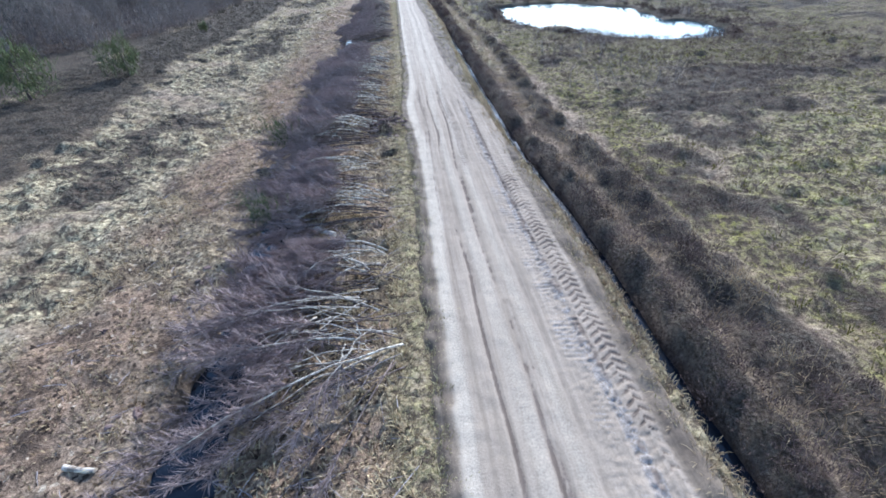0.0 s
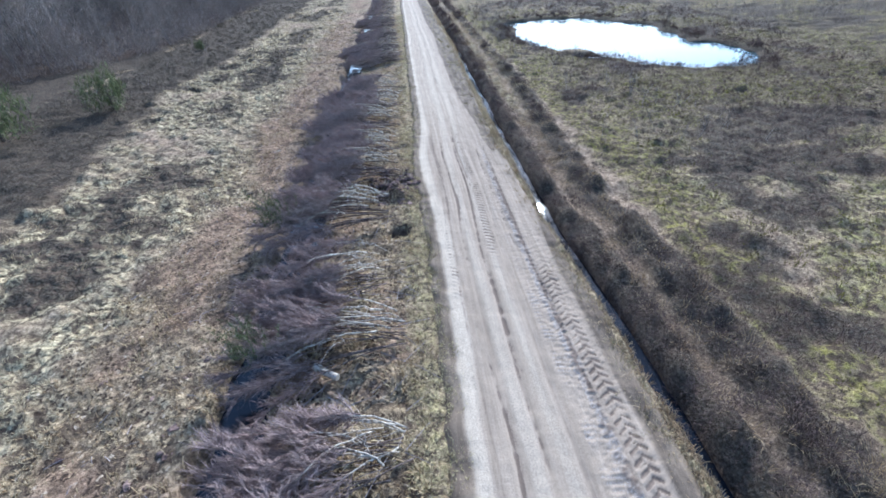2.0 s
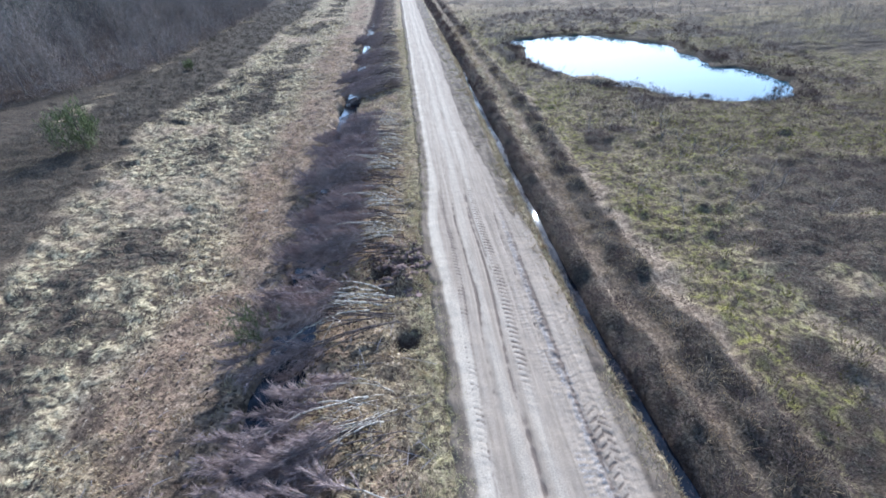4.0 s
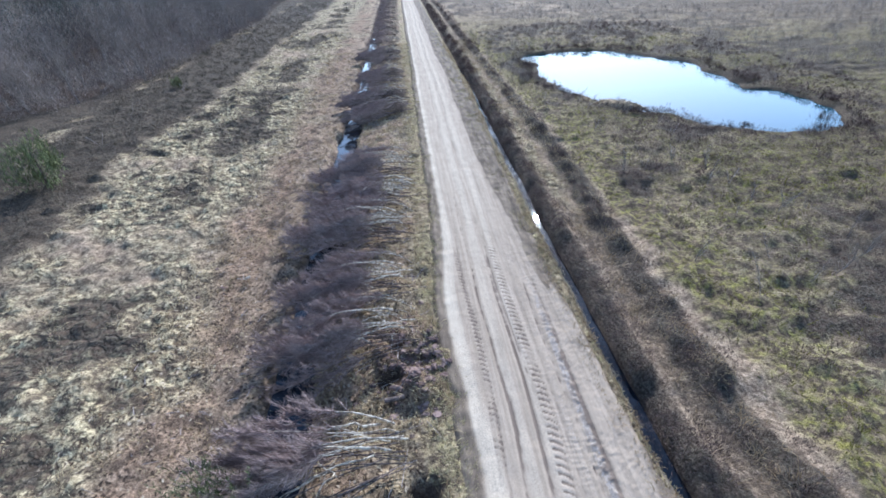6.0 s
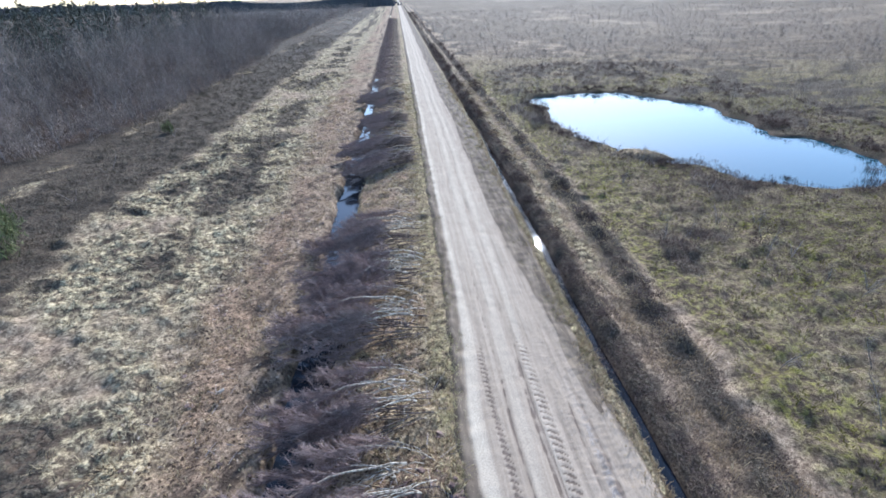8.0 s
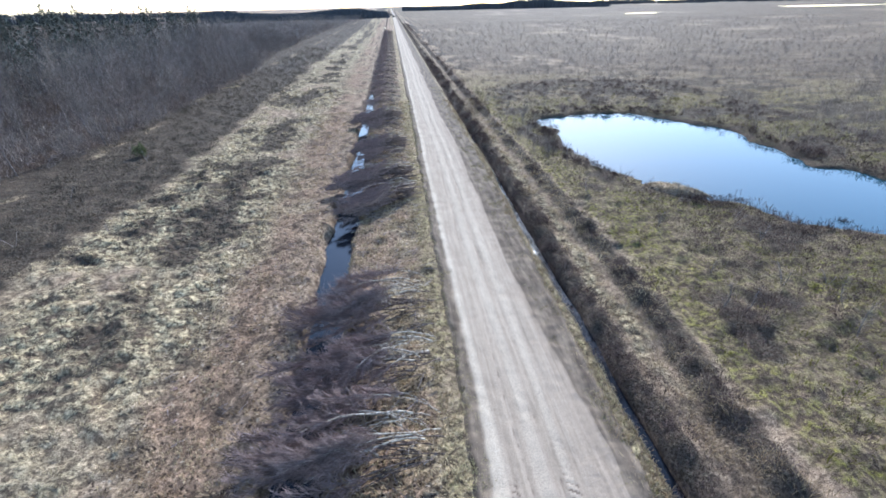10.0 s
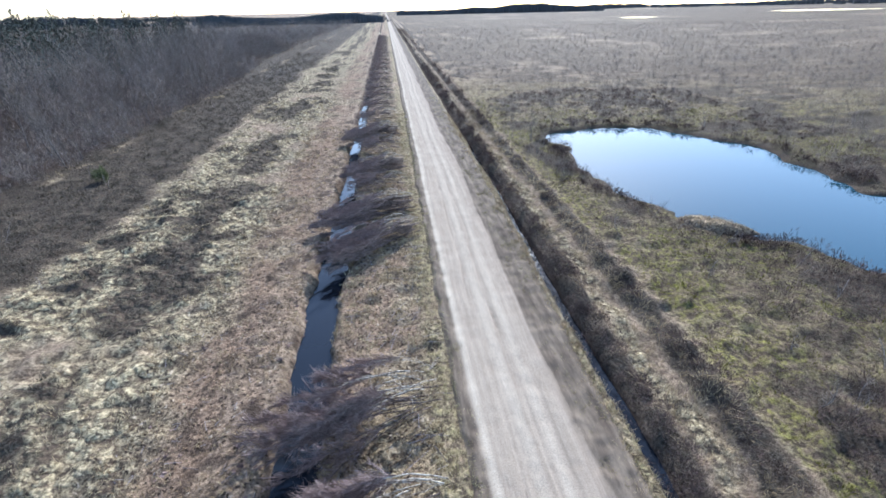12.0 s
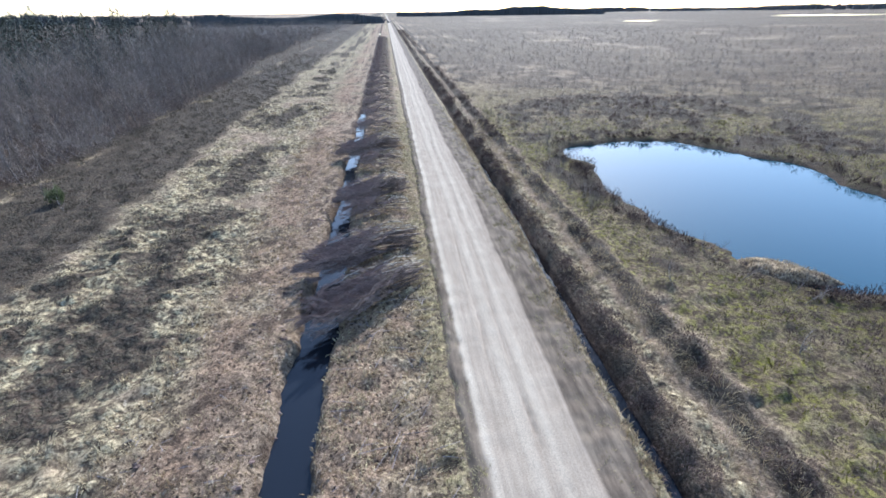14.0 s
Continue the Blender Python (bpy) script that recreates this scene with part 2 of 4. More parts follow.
def water_material(name, colour, waves):
    m, nt, b = material(name, 0.02)
    b.inputs["Base Color"].default_value = (*colour, 1)
    b.inputs["Specular IOR Level"].default_value = 0.5
    b.inputs["IOR"].default_value = 1.33
    bump(nt, b, noise_tex(nt, 2.2, 3, 0.5), waves, 0.02)
    return m


def plant_material(name, dark, light, rough=0.85, through_light=0.0):
    """Dry plants: colour from dark to light by the tint, clump tone and any painted shade in one, each stem a little
    different.
    """
    m, nt, b = material(name, rough)
    geo = nt.nodes.new("ShaderNodeNewGeometry")
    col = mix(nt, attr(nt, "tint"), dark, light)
    r = ramp(nt, geo.outputs["Random Per Island"], 0, 1, 0.28, 0.68)
    col = mix(nt, 0.6, col, r, "OVERLAY")
    nt.links.new(col, b.inputs["Base Color"])
    if through_light:
        t = nt.nodes.new("ShaderNodeBsdfTranslucent")
        nt.links.new(col, t.inputs[0])
        s = nt.nodes.new("ShaderNodeMixShader")
        s.inputs[0].default_value = through_light
        nt.links.new(b.outputs[0], s.inputs[1])
        nt.links.new(t.outputs[0], s.inputs[2])
        nt.links.new(s.outputs[0], nt.nodes["Material Output"].inputs[0])
    return m


def bark_material(name, dark, light, scale):
    m, nt, b = material(name, 0.75)
    n = noise_tex(nt, scale, 4, 0.6, (1, 1, 1))
    col = mix(nt, ramp(nt, n, 0.42, 0.56), dark, light)
    info = nt.nodes.new("ShaderNodeObjectInfo")
    col = mix(nt, 0.5, col, ramp(nt, info.outputs["Random"], 0, 1, 0.3, 0.65), "OVERLAY")
    nt.links.new(col, b.inputs["Base Color"])
    bump(nt, b, n, 0.4, 0.01)
    return m


GROUND, ROAD = ground_material(), road_material()
POND_WATER = water_material("pond_water", (0.010, 0.040, 0.055), 0.05)
DITCH_WATER = water_material("ditch_water", (0.010, 0.012, 0.016), 0.10)
STRIP_HEATH = plant_material("strip_heath", (0.022, 0.019, 0.014), (0.092, 0.077, 0.055), 0.9, 0.12)
THICKET = plant_material("bare_thicket", (0.120, 0.098, 0.086), (0.37, 0.305, 0.255), 0.9, 0.15)
DRY_GRASS = plant_material("dry_grass", (0.20, 0.130, 0.070), (0.56, 0.465, 0.275), 0.8, 0.25)
GREEN_GRASS = plant_material("verge_grass", (0.16, 0.132, 0.056), (0.48, 0.41, 0.22), 0.8, 0.2)
MOSS_GRASS = plant_material("bog_grass", (0.070, 0.060, 0.014), (0.220, 0.196, 0.036), 0.8, 0.2)
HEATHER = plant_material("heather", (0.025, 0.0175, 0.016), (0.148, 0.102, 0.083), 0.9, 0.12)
TWIGS = plant_material("birch_twigs", (0.100, 0.073, 0.067), (0.43, 0.325, 0.285), 0.8)
GREY_TWIGS = plant_material("grey_twigs", (0.13, 0.108, 0.100), (0.36, 0.305, 0.28), 0.85)
NEEDLES = plant_material("conifer_needles", (0.028, 0.033, 0.028), (0.095, 0.100, 0.080), 0.85)
FRESH_NEEDLES = plant_material("young_needles", (0.038, 0.046, 0.022), (0.125, 0.138, 0.062), 0.8, 0.2)
SOIL = plant_material("dug_peat", (0.10, 0.066, 0.056), (0.23, 0.160, 0.13), 0.95)
# bluish grey: the haze of distance is mixed into this wood's colour
FAR_WOOD = plant_material("far_wood", (0.040, 0.043, 0.048), (0.085, 0.088, 0.095), 0.95)
BIRCH_BARK = bark_material("birch_bark", (0.19, 0.15, 0.115), (0.52, 0.45, 0.355), 9)
GREY_BARK = bark_material("grey_bark", (0.12, 0.10, 0.09), (0.28, 0.24, 0.215), 8)
DARK_BARK = bark_material("dark_bark", (0.06, 0.045, 0.04), (0.17, 0.13, 0.11), 12)
CUT_WOOD = bark_material("cut_wood", (0.5, 0.38, 0.25), (0.72, 0.6, 0.44), 20)

# ---- the lie of the land ----
DITCH_L, WATER_Z, POND_Z = -4.65, -0.42, -0.30
HOLLOWS = [(-0.95, 15.2), (-0.55, 27.4), (-0.5, 39.3), (-1.5, 17.6)]
DUG_HOLES = [(-1.75, 22.4), (-0.95, 19.0)]
POND = [(20.3, 58.5, 7.9, 11.0), (24.6, 45.6, 6.0, 6.0), (15.6, 66.4, 3.0, 3.2), (15.6, 53.2, 2.7, 4.6),
        (20.5, 67.3, 4.5, 2.6), (26.2, 60.0, 3.2, 3.2), (18.5, 48.0, 3.6, 3.0), (25.6, 53.0, 3.3, 5.0), (27.6, 46.5, 3.0, 3.5)]


def shore(x, y):
    """Metres from the pond's edge, below 0 in the water."""
    d = None
    for cx, cy, rx, ry in POND:
        e = (np.sqrt(((x - cx) / rx) ** 2 + ((y - cy) / ry) ** 2) - 1) * min(rx, ry)
        d = e if d is None else -np.log(np.exp(-np.clip(d, -8, 30) * 2.5) + np.exp(-np.clip(e, -8, 30) * 2.5)) / 2.5
    return d + 0.45 * fbm(x, y, 2.2, 40, 2)


def ditch_r(y):
    """Middle of the narrow ditch on the far side of the track."""
    return 5.28 - 0.42 * band(17.5, 33, 4.5, y) - 0.22 * band(33, 42, 4.5, y) + 0.10 * step(46, 60, y)


def road_left(y):
    return 0.42 - 0.28 * np.exp(-((y - 25.0) / 3.4) ** 2) + 0.05 * fbm(y, y * 0, 9, 50, 2)


def road_right(y):
    return 3.25 + 0.95 * (1 - step(19, 36, y)) + 0.14 * fbm(y, y * 0 + 5, 5, 51, 2)


def second_band(y):
    """Middle of the outer heather band beside the roadside ditch."""
    return 7.55 - 0.3 * band(17, 29, 3, y) + 0.4 * step(30, 36, y)


def band_half(y):
    return 0.52 + 0.28 * (1 - step(15, 20, y))


def dug(x, y):
    """Heap of dug peat on the bank, 0 to 1."""
    return np.exp(-((x + 0.95) / 1.15) ** 4 - ((y - 22.8) / 1.7) ** 4)


def wood_edge(y):
    return -27.4 - 12.5 * (1 - step(32, 66, y)) - 5.5 * step(95, 170, y) + 7.0 * step(200, 560, y)


def tussocky(x, y):
    """Where pale tussocks stand close together, 0 to 1."""
    xl = x + 1.1 * fbm(x, y, 6, 20)
    return band(-18.5, -9.6, 0.8, xl) + 0.30 * band(-9.6, -5.6, 0.6, xl)


def height(x, y):
    far = 1 - step(60, 200, np.maximum(np.abs(x), y))
    rough = 0.13 * fbm(x, y, 7, 1) + 0.05 * fbm(x, y, 0.9, 4, 2) * far
    calm = 1 - 0.85 * band(-1.2, 4.9, 0.5, x)
    tuss = np.maximum(fbm(x, y, 0.75, 8, 2), -0.1) * 0.15 * far
    z = rough * calm + tuss * (band(-26, -9.5, 1, x) + step(6, 9, x)) * (1 - step(26, 29, -x))
    z = z + 0.10 * far * fbm(x, y, 0.55, 16, 2) * (step(5.0, 6.0, -x) * (0.7 + 0.15 * step(8.5, 11, -x)) + 1.2 * band(-3.9, -0.7, 0.2, x) + 0.9 * step(5.8, 6.2, x))
    tus, own = cells(x, y, 0.62, 301)
    dome = np.sqrt(np.clip(1 - (tus / 0.66) ** 2, 0, 1)) * (0.55 + 0.75 * own)
    z = z + far * (dome - 0.5) * (0.13 * tussocky(x, y) + 0.09 * step(8.4, 9.6, x))
    wl = DITCH_L + 0.13 * fbm(y, y * 0, 4, 11, 2)
    z = z - (0.80 - 0.5 * step(78, 92, y)) * (1 - step(0.36 - 0.16 * step(52, 60, y), 0.92 - 0.25 * step(52, 60, y), np.abs(x - wl + 0.12 * fbm(x, y, 0.8, 12, 2))))
    wr = ditch_r(y) + 0.10 * fbm(y, y * 0, 5, 13, 2)
    z = z - (0.60 - 0.3 * step(62, 75, y)) * (1 - step(0.06, 0.36, np.abs(x - wr)))
    z = z + 0.12 * band(5.9, 9.0, 0.5, x) * (0.6 + 0.6 * fbm(x, y, 3, 14, 2))
    hump = np.clip(0.25 + 0.95 * fbm(x, y, 0.95, 15, 2), 0, 1)
    z = z + 0.36 * hump * far * (band(0.36, 0.96, 0.2, x - ditch_r(y)) + 0.9 * band(-0.5, 0.5, 0.2, (x - second_band(y)) / (band_half(y) + 0.48)))
    z = z * (1 - 0.7 * band(road_left(y) - 0.45, ditch_r(y) - 0.50, 0.15, x)) - 0.10 * band(road_left(y) - 0.42, ditch_r(y) - 0.55, 0.12, x)
    for hx, hy in HOLLOWS:
        z = z - 0.24 * np.exp(-((x - hx) / 0.26) ** 2 - ((y - hy) / 0.24) ** 2)
    z = z + dug(x, y) * (0.14 + 0.30 * fbm(x, y, 0.62, 18, 2))
    for hx, hy in DUG_HOLES:
        z = z - 0.42 * np.exp(-((x - hx) / 0.42) ** 4 - ((y - hy) / 0.34) ** 4)
    d = shore(x, y)
    near = step(-3, 8, d)
    z = z * (0.25 + 0.75 * near) - 0.10 * (1 - step(0, 5, d)) - 0.75 * (1 - step(-1.3, 0.35, d))
    return z


def masks(x, y):
    wob = 1.1 * fbm(x, y, 6, 20) + 0.5 * fbm(x, y, 1.6, 24, 2)
    xl = x + wob
    n1, n2, n3 = fbm(x, y, 4.5, 26), fbm(x, y, 1.3, 30), fbm(x, y, 22, 33)
    far = step(66, 120, y + 0.3 * np.abs(x))
    pale = band(-17.2, -9.2, 1.0, xl) * step(-1.0, -0.1, n1 + 0.5 * n2) * 0.9 + 0.45 * band(-10, -5.4, 0.6, xl) * step(0.1, 0.6, n1)
    pale = np.maximum(pale, band(-26.9, -26.0, 0.35, xl) * step(0.0, 0.5, n1 + 0.4 * n2) * 0.65)
    pale = np.maximum(pale, (0.15 + 0.75 * step(29, 36, y)) * band(6.35, 6.85, 0.2, x + 0.35 * n2) * step(-0.5, 0.1, n1 + step(24, 30, y)))
    pale = np.maximum(pale, 0.5 * band(-2.6, 0.2, 0.5, x) * step(-0.4, 0.3, n2 + 0.4 * n1))
    pale = np.maximum(pale, 0.55 * band(-0.65, -0.24, 0.15, x - ditch_r(y) + 0.2 * n2))
    red = 1.5 * dug(x, y) + 0.7 * band(-3.9, -0.8, 0.3, x + 0.2 * n2) + 0.9 * band(6.2, 7.1, 0.25, x + 0.3 * n2) * (1 - 0.6 * step(29, 36, y)) + 0.95 * band(-9.3, -6.9, 0.45, x + 0.4 * wob) + 0.6 * band(-6.6, -5.9, 0.25, x + 0.3 * wob)
    heath = band(-45, -17.4, 0.8, xl) * (1 - 0.85 * band(-26.9, -26.0, 0.35, xl) * step(0.0, 0.5, n1 + 0.4 * n2))
    heath = np.maximum(heath, band(-13.9, -11.7, 0.4, xl + 0.6 * n1) * step(-0.45, 0.0, n1 + 0.6 * n2))
    heath = np.maximum(heath, band(-17.0, -10.0, 0.5, xl) * step(0.20, 0.45, 0.45 * n1 + 0.8 * n2))
    heath = np.maximum(heath, band(0.16, 1.06, 0.15, x - ditch_r(y) + 0.2 * n2))
    heath = np.maximum(heath, band(-1.1, 1.1, 0.2, (x - second_band(y) + 0.22 * n2) / band_half(y)) * step(-1.2, -0.7, n1))
    moor = step(8.5, 9.1, x - 0.6 * (second_band(y) - 7.75) + 0.5 * n2)
    heath = np.maximum(heath, moor * step(-0.15, 0.28, n1 + 0.55 * n2 + 0.35 * n3 + 0.45 * far + 0.15 * (1 - step(20, 32, y)) - 0.6 * (1 - step(9.4, 10.6, x))))
    heath = np.maximum(heath, step(9, 14, x) * far * step(-1.3, -0.3, n3 + 0.6 * n1 + 0.3 * n2) * (0.62 + 0.3 * step(110, 200, y)))
    d = shore(x, y)
    heath = np.maximum(heath, (1 - step(0.4, 1.5, d + 0.6 * n2)) * 0.8)
    moss = moor * step(-0.45, 0.25, n3 * 0.5 - n1 + 0.5 * n2) * (1 - 0.9 * far) * (0.65 + 0.35 * step(16, 34, y))
    moss = np.maximum(moss, 0.5 * moor * (1 - far) * step(10, 30, y))
    moss = np.maximum(moss, 0.8 * band(8.5, 10.4, 0.3, x + 0.4 * n2) * (1 - far) * step(-0.8, 0.2, n1))
    moss = np.maximum(moss, 0.38 * band(-0.75, 0.35, 0.15, x + 0.2 * n2) * step(-0.9, 0.1, n1))
    moss = np.maximum(moss, 0.4 * band(-0.6, -0.2, 0.2, x - ditch_r(y) + 0.3 * n2) * step(-0.3, 0.2, n1))
    peat = 1 - step(0.30, 0.80, np.abs(x - DITCH_L + 0.15 * n2))
    peat = np.maximum(peat, 1 - step(0.15, 0.32, np.abs(x - ditch_r(y))))
    peat = np.maximum(peat, 0.85 * band(-6.6, -5.2, 0.3, x) * step(0.30, 0.5, fbm(x, y, 0.75, 34, 2)))
    peat = np.maximum(peat, 0.7 * band(-9.6, -6.0, 0.3, x) * step(0.42, 0.58, fbm(x, y, 0.6, 35, 2)))
    peat = np.maximum(peat, 0.5 * band(-3.6, -0.7, 0.4, x) * step(0.2, 0.6, n2 + 0.4 * n1))
    peat = np.maximum(peat, dug(x, y) * (0.45 + 0.3 * step(-0.4, 0.4, n2)))
    for hx, hy in DUG_HOLES:
        peat = np.maximum(peat, np.exp(-((x - hx) / 0.5) ** 4 - ((y - hy) / 0.42) ** 4))
    for hx, hy in HOLLOWS:
        peat = np.maximum(peat, np.exp(-((x - hx) / 0.26) ** 2 - ((y - hy) / 0.24) ** 2))
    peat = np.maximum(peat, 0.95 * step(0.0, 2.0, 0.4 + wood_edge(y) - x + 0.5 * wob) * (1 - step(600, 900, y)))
    peat = np.maximum(peat, 1 - step(-0.4, 0.3, d))
    # rims of the tussock cells: ground litter plus painted shade
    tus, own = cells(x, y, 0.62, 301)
    litter_shade = 0.6 * step(0.40, 0.66, tus + 0.10 * n2) * np.clip(tussocky(x, y) + 0.75 * moor * (1 - far), 0, 1) * (0.5 + 0.5 * own)
    fine, own = cells(x, y, 0.37, 311)
    glow = step(-0.05, 0.35, fbm(x, y, 5.5, 141, 2)) * band(8.6, 15.5, 0.8, x + n2) * step(27, 36, y) * (1 - step(50, 56, y))
    heath = np.maximum(heath, (0.22 + 0.25 * step(10.5, 13, x)) * moor * (1 - far) * step(17, 27, y)) * (1 - 0.85 * glow)
    moss = np.maximum(moss, glow)
    pale = np.maximum(pale, 0.40 * moor * step(10, 11.5, x) * (1 - step(22, 33, y)) * step(-0.6, 0.2, n2 - n1))
    heath = np.maximum(heath, (0.55 - 0.4 * step(29, 36, y)) * band(6.1, 7.2, 0.2, x + 0.2 * n2))
    litter_shade = np.maximum(litter_shade, 0.8 * step(0.62, 0.85, own) * (1 - step(0.22, 0.40, fine)) * (band(-9.8, -5.4, 0.4, x) + band(-3.8, -0.9, 0.3, x)))
    heath = heath * (1 - 0.25 * step(9, 14, x) * far)
    crumbs = band(-10.2, -5.2, 0.6, x) + band(-4.0, -0.8, 0.3, x)
    return dict(litter_shade=np.clip(litter_shade, 0, 1), crumbs=crumbs, pale=np.clip(pale, 0, 1), red=np.clip(red, 0, 1), heath=np.clip(heath, 0, 1), moss=np.clip(moss, 0, 1), peat=np.clip(peat, 0, 1))


def surface(x, y):
    """Height of whatever one stands on, the track's sheet included."""
    z = height(x, y)
    return np.where((x > road_left(y) - 0.4) & (x < ditch_r(y) - 0.55), np.maximum(z, 0.02), z)


def spread(fine_lo, fine_hi, fine, mid_lo, mid_hi, mid, end_lo, end_hi):
    """Grid lines: close in the middle, wider outside, growing to the ends."""
    core = np.arange(fine_lo, fine_hi, fine)
    lo, hi = np.arange(fine_lo - mid, mid_lo, -mid)[::-1], np.arange(fine_hi, mid_hi, mid)
    out, s = [], mid
    v = hi[-1]
    while v < end_hi:
        s *= 1.13
        v += s
        out.append(v)
    inn, s = [], mid
    v = lo[0]
    while v > end_lo:
        s *= 1.13
        v -= s
        inn.append(v)
    return np.concatenate([inn[::-1], lo, core, hi, out])


def build_ground():
    xs = spread(-17.5, 15, 0.185, -30, 36, 0.34, -3500, 3500)
    ys = spread(2.5, 56, 0.19, 0, 110, 0.38, -300, 4500)
    gx, gy = np.meshgrid(xs, ys)
    x, y = gx.ravel(), gy.ravel()
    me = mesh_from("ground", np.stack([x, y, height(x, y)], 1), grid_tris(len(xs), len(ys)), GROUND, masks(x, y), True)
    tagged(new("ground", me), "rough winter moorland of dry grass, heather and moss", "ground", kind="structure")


def build_road():
    ts = np.linspace(0, 1, 98)
    ys = np.concatenate([np.arange(-80, 2, 2.0), np.arange(2, 20, 0.033), np.arange(20, 36, 0.05), np.arange(36, 46, 0.1), np.arange(46, 110, 0.16), 110 * 1.05 ** np.arange(0, 66)])
    gt, gy = np.meshgrid(ts, ys)
    t, y = gt.ravel(), gy.ravel()
    a, c = road_left(y) - 0.50 + 0.10 * fbm(y, y * 0 + 2, 0.7, 59, 2), ditch_r(y) - 0.40 + 0.08 * fbm(y, y * 0, 2, 60, 2)
    x = a + (c - a) * t
    edge = np.minimum(x - a, c - x)
    n1, n2 = fbm(x * 2.5, y * 0.35, 1.2, 61), fbm(x, y, 0.5, 64, 2)
    n3 = fbm(x, y, 0.22, 66, 2)
    n4 = fbm(x, y, 0.085, 67, 2)
    z = 0.035 + 0.008 * n1 + 0.010 * n2 + 0.006 * n3 - 0.15 * (1 - step(0, 0.30, edge))
    shoulder = road_right(y)
    # long ruts, wandering a little
    damp = 0 * x
    wander = 0.16 * fbm(y, y * 0 + 3, 18, 70, 2)
    sway = 0.24 * np.exp(-((y - 22) / 4.5) ** 2)
    for cx, w, deep, k in ((1.36, 0.045, 0.032, 1.2), (1.50, 0.08, 0.018, 0.5), (2.02, 0.05, 0.036, 1.2), (2.13, 0.045, 0.030, 0.9), (2.66, 0.06, 0.02, 0.6),
                           (1.02, 0.05, 0.010, 0.6), (0.86, 0.04, 0.008, 0.4), (3.24, 0.035, 0.045, 1.2), (3.58, 0.05, 0.025, 0.8)):
        line = cx + wander + sway * (cx < 3) + 0.05 * fbm(y, y * 0 + cx * 31, 3.5, 71, 2)
        g = np.exp(-((x - line) / w) ** 2) * np.clip(0.55 + 0.9 * fbm(x, y, 5, 72 + int(cx * 9), 2) + 0.5 * n3, 0, 1.2)
        if cx > 3:
            g = g * (1 - step(25, 31, y)) * (step(16, 20, y) if cx < 3.5 else 1)
        z -= deep * g
        damp += 0.8 * k * np.clip(g, 0, 1) * (1 - 0.55 * step(28, 36, y))
    # crisp prints of a tractor's tyres: chevrons in the soft shoulder, slanting lugs beside the ruts
    for cx, w, y0, y1, period, vee in ((3.88, 0.21, 0, 17, 0.235, 0.15), (2.38, 0.15, 17, 30, 0.21, 0.09), (0.95, 0.11, 15, 29, 0.19, 0.07)):
        mid = cx + wander + (sway if cx < 3 else 0) + 0.03 * fbm(y, y * 0 + cx * 7, 2.5, 73, 2)
        u = (x - mid) / w
        inside = band(-1, 1, 0.12, u) * band(y0, y1, 1.5, y) * np.clip(0.85 + 0.7 * n1 + 0.4 * n2, 0, 1)
        bend = vee * np.abs(u + 0.1) + 0.12 * (u > 0) if cx > 3 else vee * u + 0.03 * u * u
        lug = np.sin(2 * math.pi * (y + bend + 0.012 * n2) / period)
        groove = (1 - step(-0.8, -0.3, lug + 0.3 * n3)) * inside
        z += 0.006 * inside - 0.024 * groove
        damp += 0.95 * groove + 0.12 * inside
    # fine ribbing left by crawler tracks, and a lane of dark rubble
    grey = 0 * x
    for cx, w, y0, y1, swing in ((3.10, 0.20, 0, 19, 0.1), (2.90, 0.20, 18, 33, 0.2)):
        u = (x - cx - wander - swing * step(y0, y1, y)) / w
        inside = band(-1, 1, 0.2, u) * band(y0, y1, 2.0, y) * np.clip(0.45 + 0.7 * n1 + 0.6 * n2, 0, 1)
        rib = np.sin(2 * math.pi * (y + 0.03 * u + 0.02 * n2 + 0.02 * n4) / 0.14)
        z += 0.007 * inside * rib + 0.010 * inside * n4
        grey += inside * (0.5 - 0.4 * rib) * (0.9 if cx > 3 else 0.45)
    lane = band(3.36, 3.62, 0.07, x - wander + 0.05 * n1) * (1 - step(22, 29, y))
    z += lane * 0.020 * (n4 + 0.3 * n3)
    grey += lane * np.clip(0.75 + 0.6 * n4, 0, 1)
    damp += 0.40 * lane * step(-0.1, 0.3, n4 + 0.4 * n3)
    # churned muddy shoulder of the near stretch
    churn = band(2.9, 4.3, 0.3, x) * (1 - step(26, 33, y))
    z += churn * 0.012 * n4
    damp += 0.22 * churn * step(-0.2, 0.5, n2 + n1)
    pale = 0.7 * band(road_left(y) + 0.05, road_left(y) + 0.44 - 0.16 * step(26, 34, y), 0.12, x + 0.1 * n1) + 0.4 * band(1.6, 1.9, 0.1, x - wander) + 0.45 * band(2.3, 2.5, 0.12, x - wander)
    pale += 0.36 * step(24, 38, y) * band(0.4, 3.1, 0.25, x) * (0.7 + 0.3 * n2)
    pale += 0.5 * np.exp(-((x - 0.0) / 0.45) ** 2 - ((y - 25.5) / 0.9) ** 2)
    verge = step(-0.10, 0.22, x - shoulder + (0.05 + 0.32 * band(20, 34, 4, y)) * n1 + 0.03 * n2)
    verge = np.maximum(verge, 1 - step(-0.16, 0.26, x - road_left(y) + 0.04 * n2))
    z += 0.03 * verge * n2
    cols = dict(pale=np.clip(pale, 0, 1), grey=np.clip(grey, 0, 1), damp=np.clip(damp, 0, 1), verge=np.clip(verge, 0, 1))
    me = mesh_from("road", np.stack([x, y, z], 1), grid_tris(len(ts), len(ys)), ROAD, cols, True)
    tagged(new("road", me), "pale sandy farm track with ruts and tyre tread prints", "road", kind="structure")


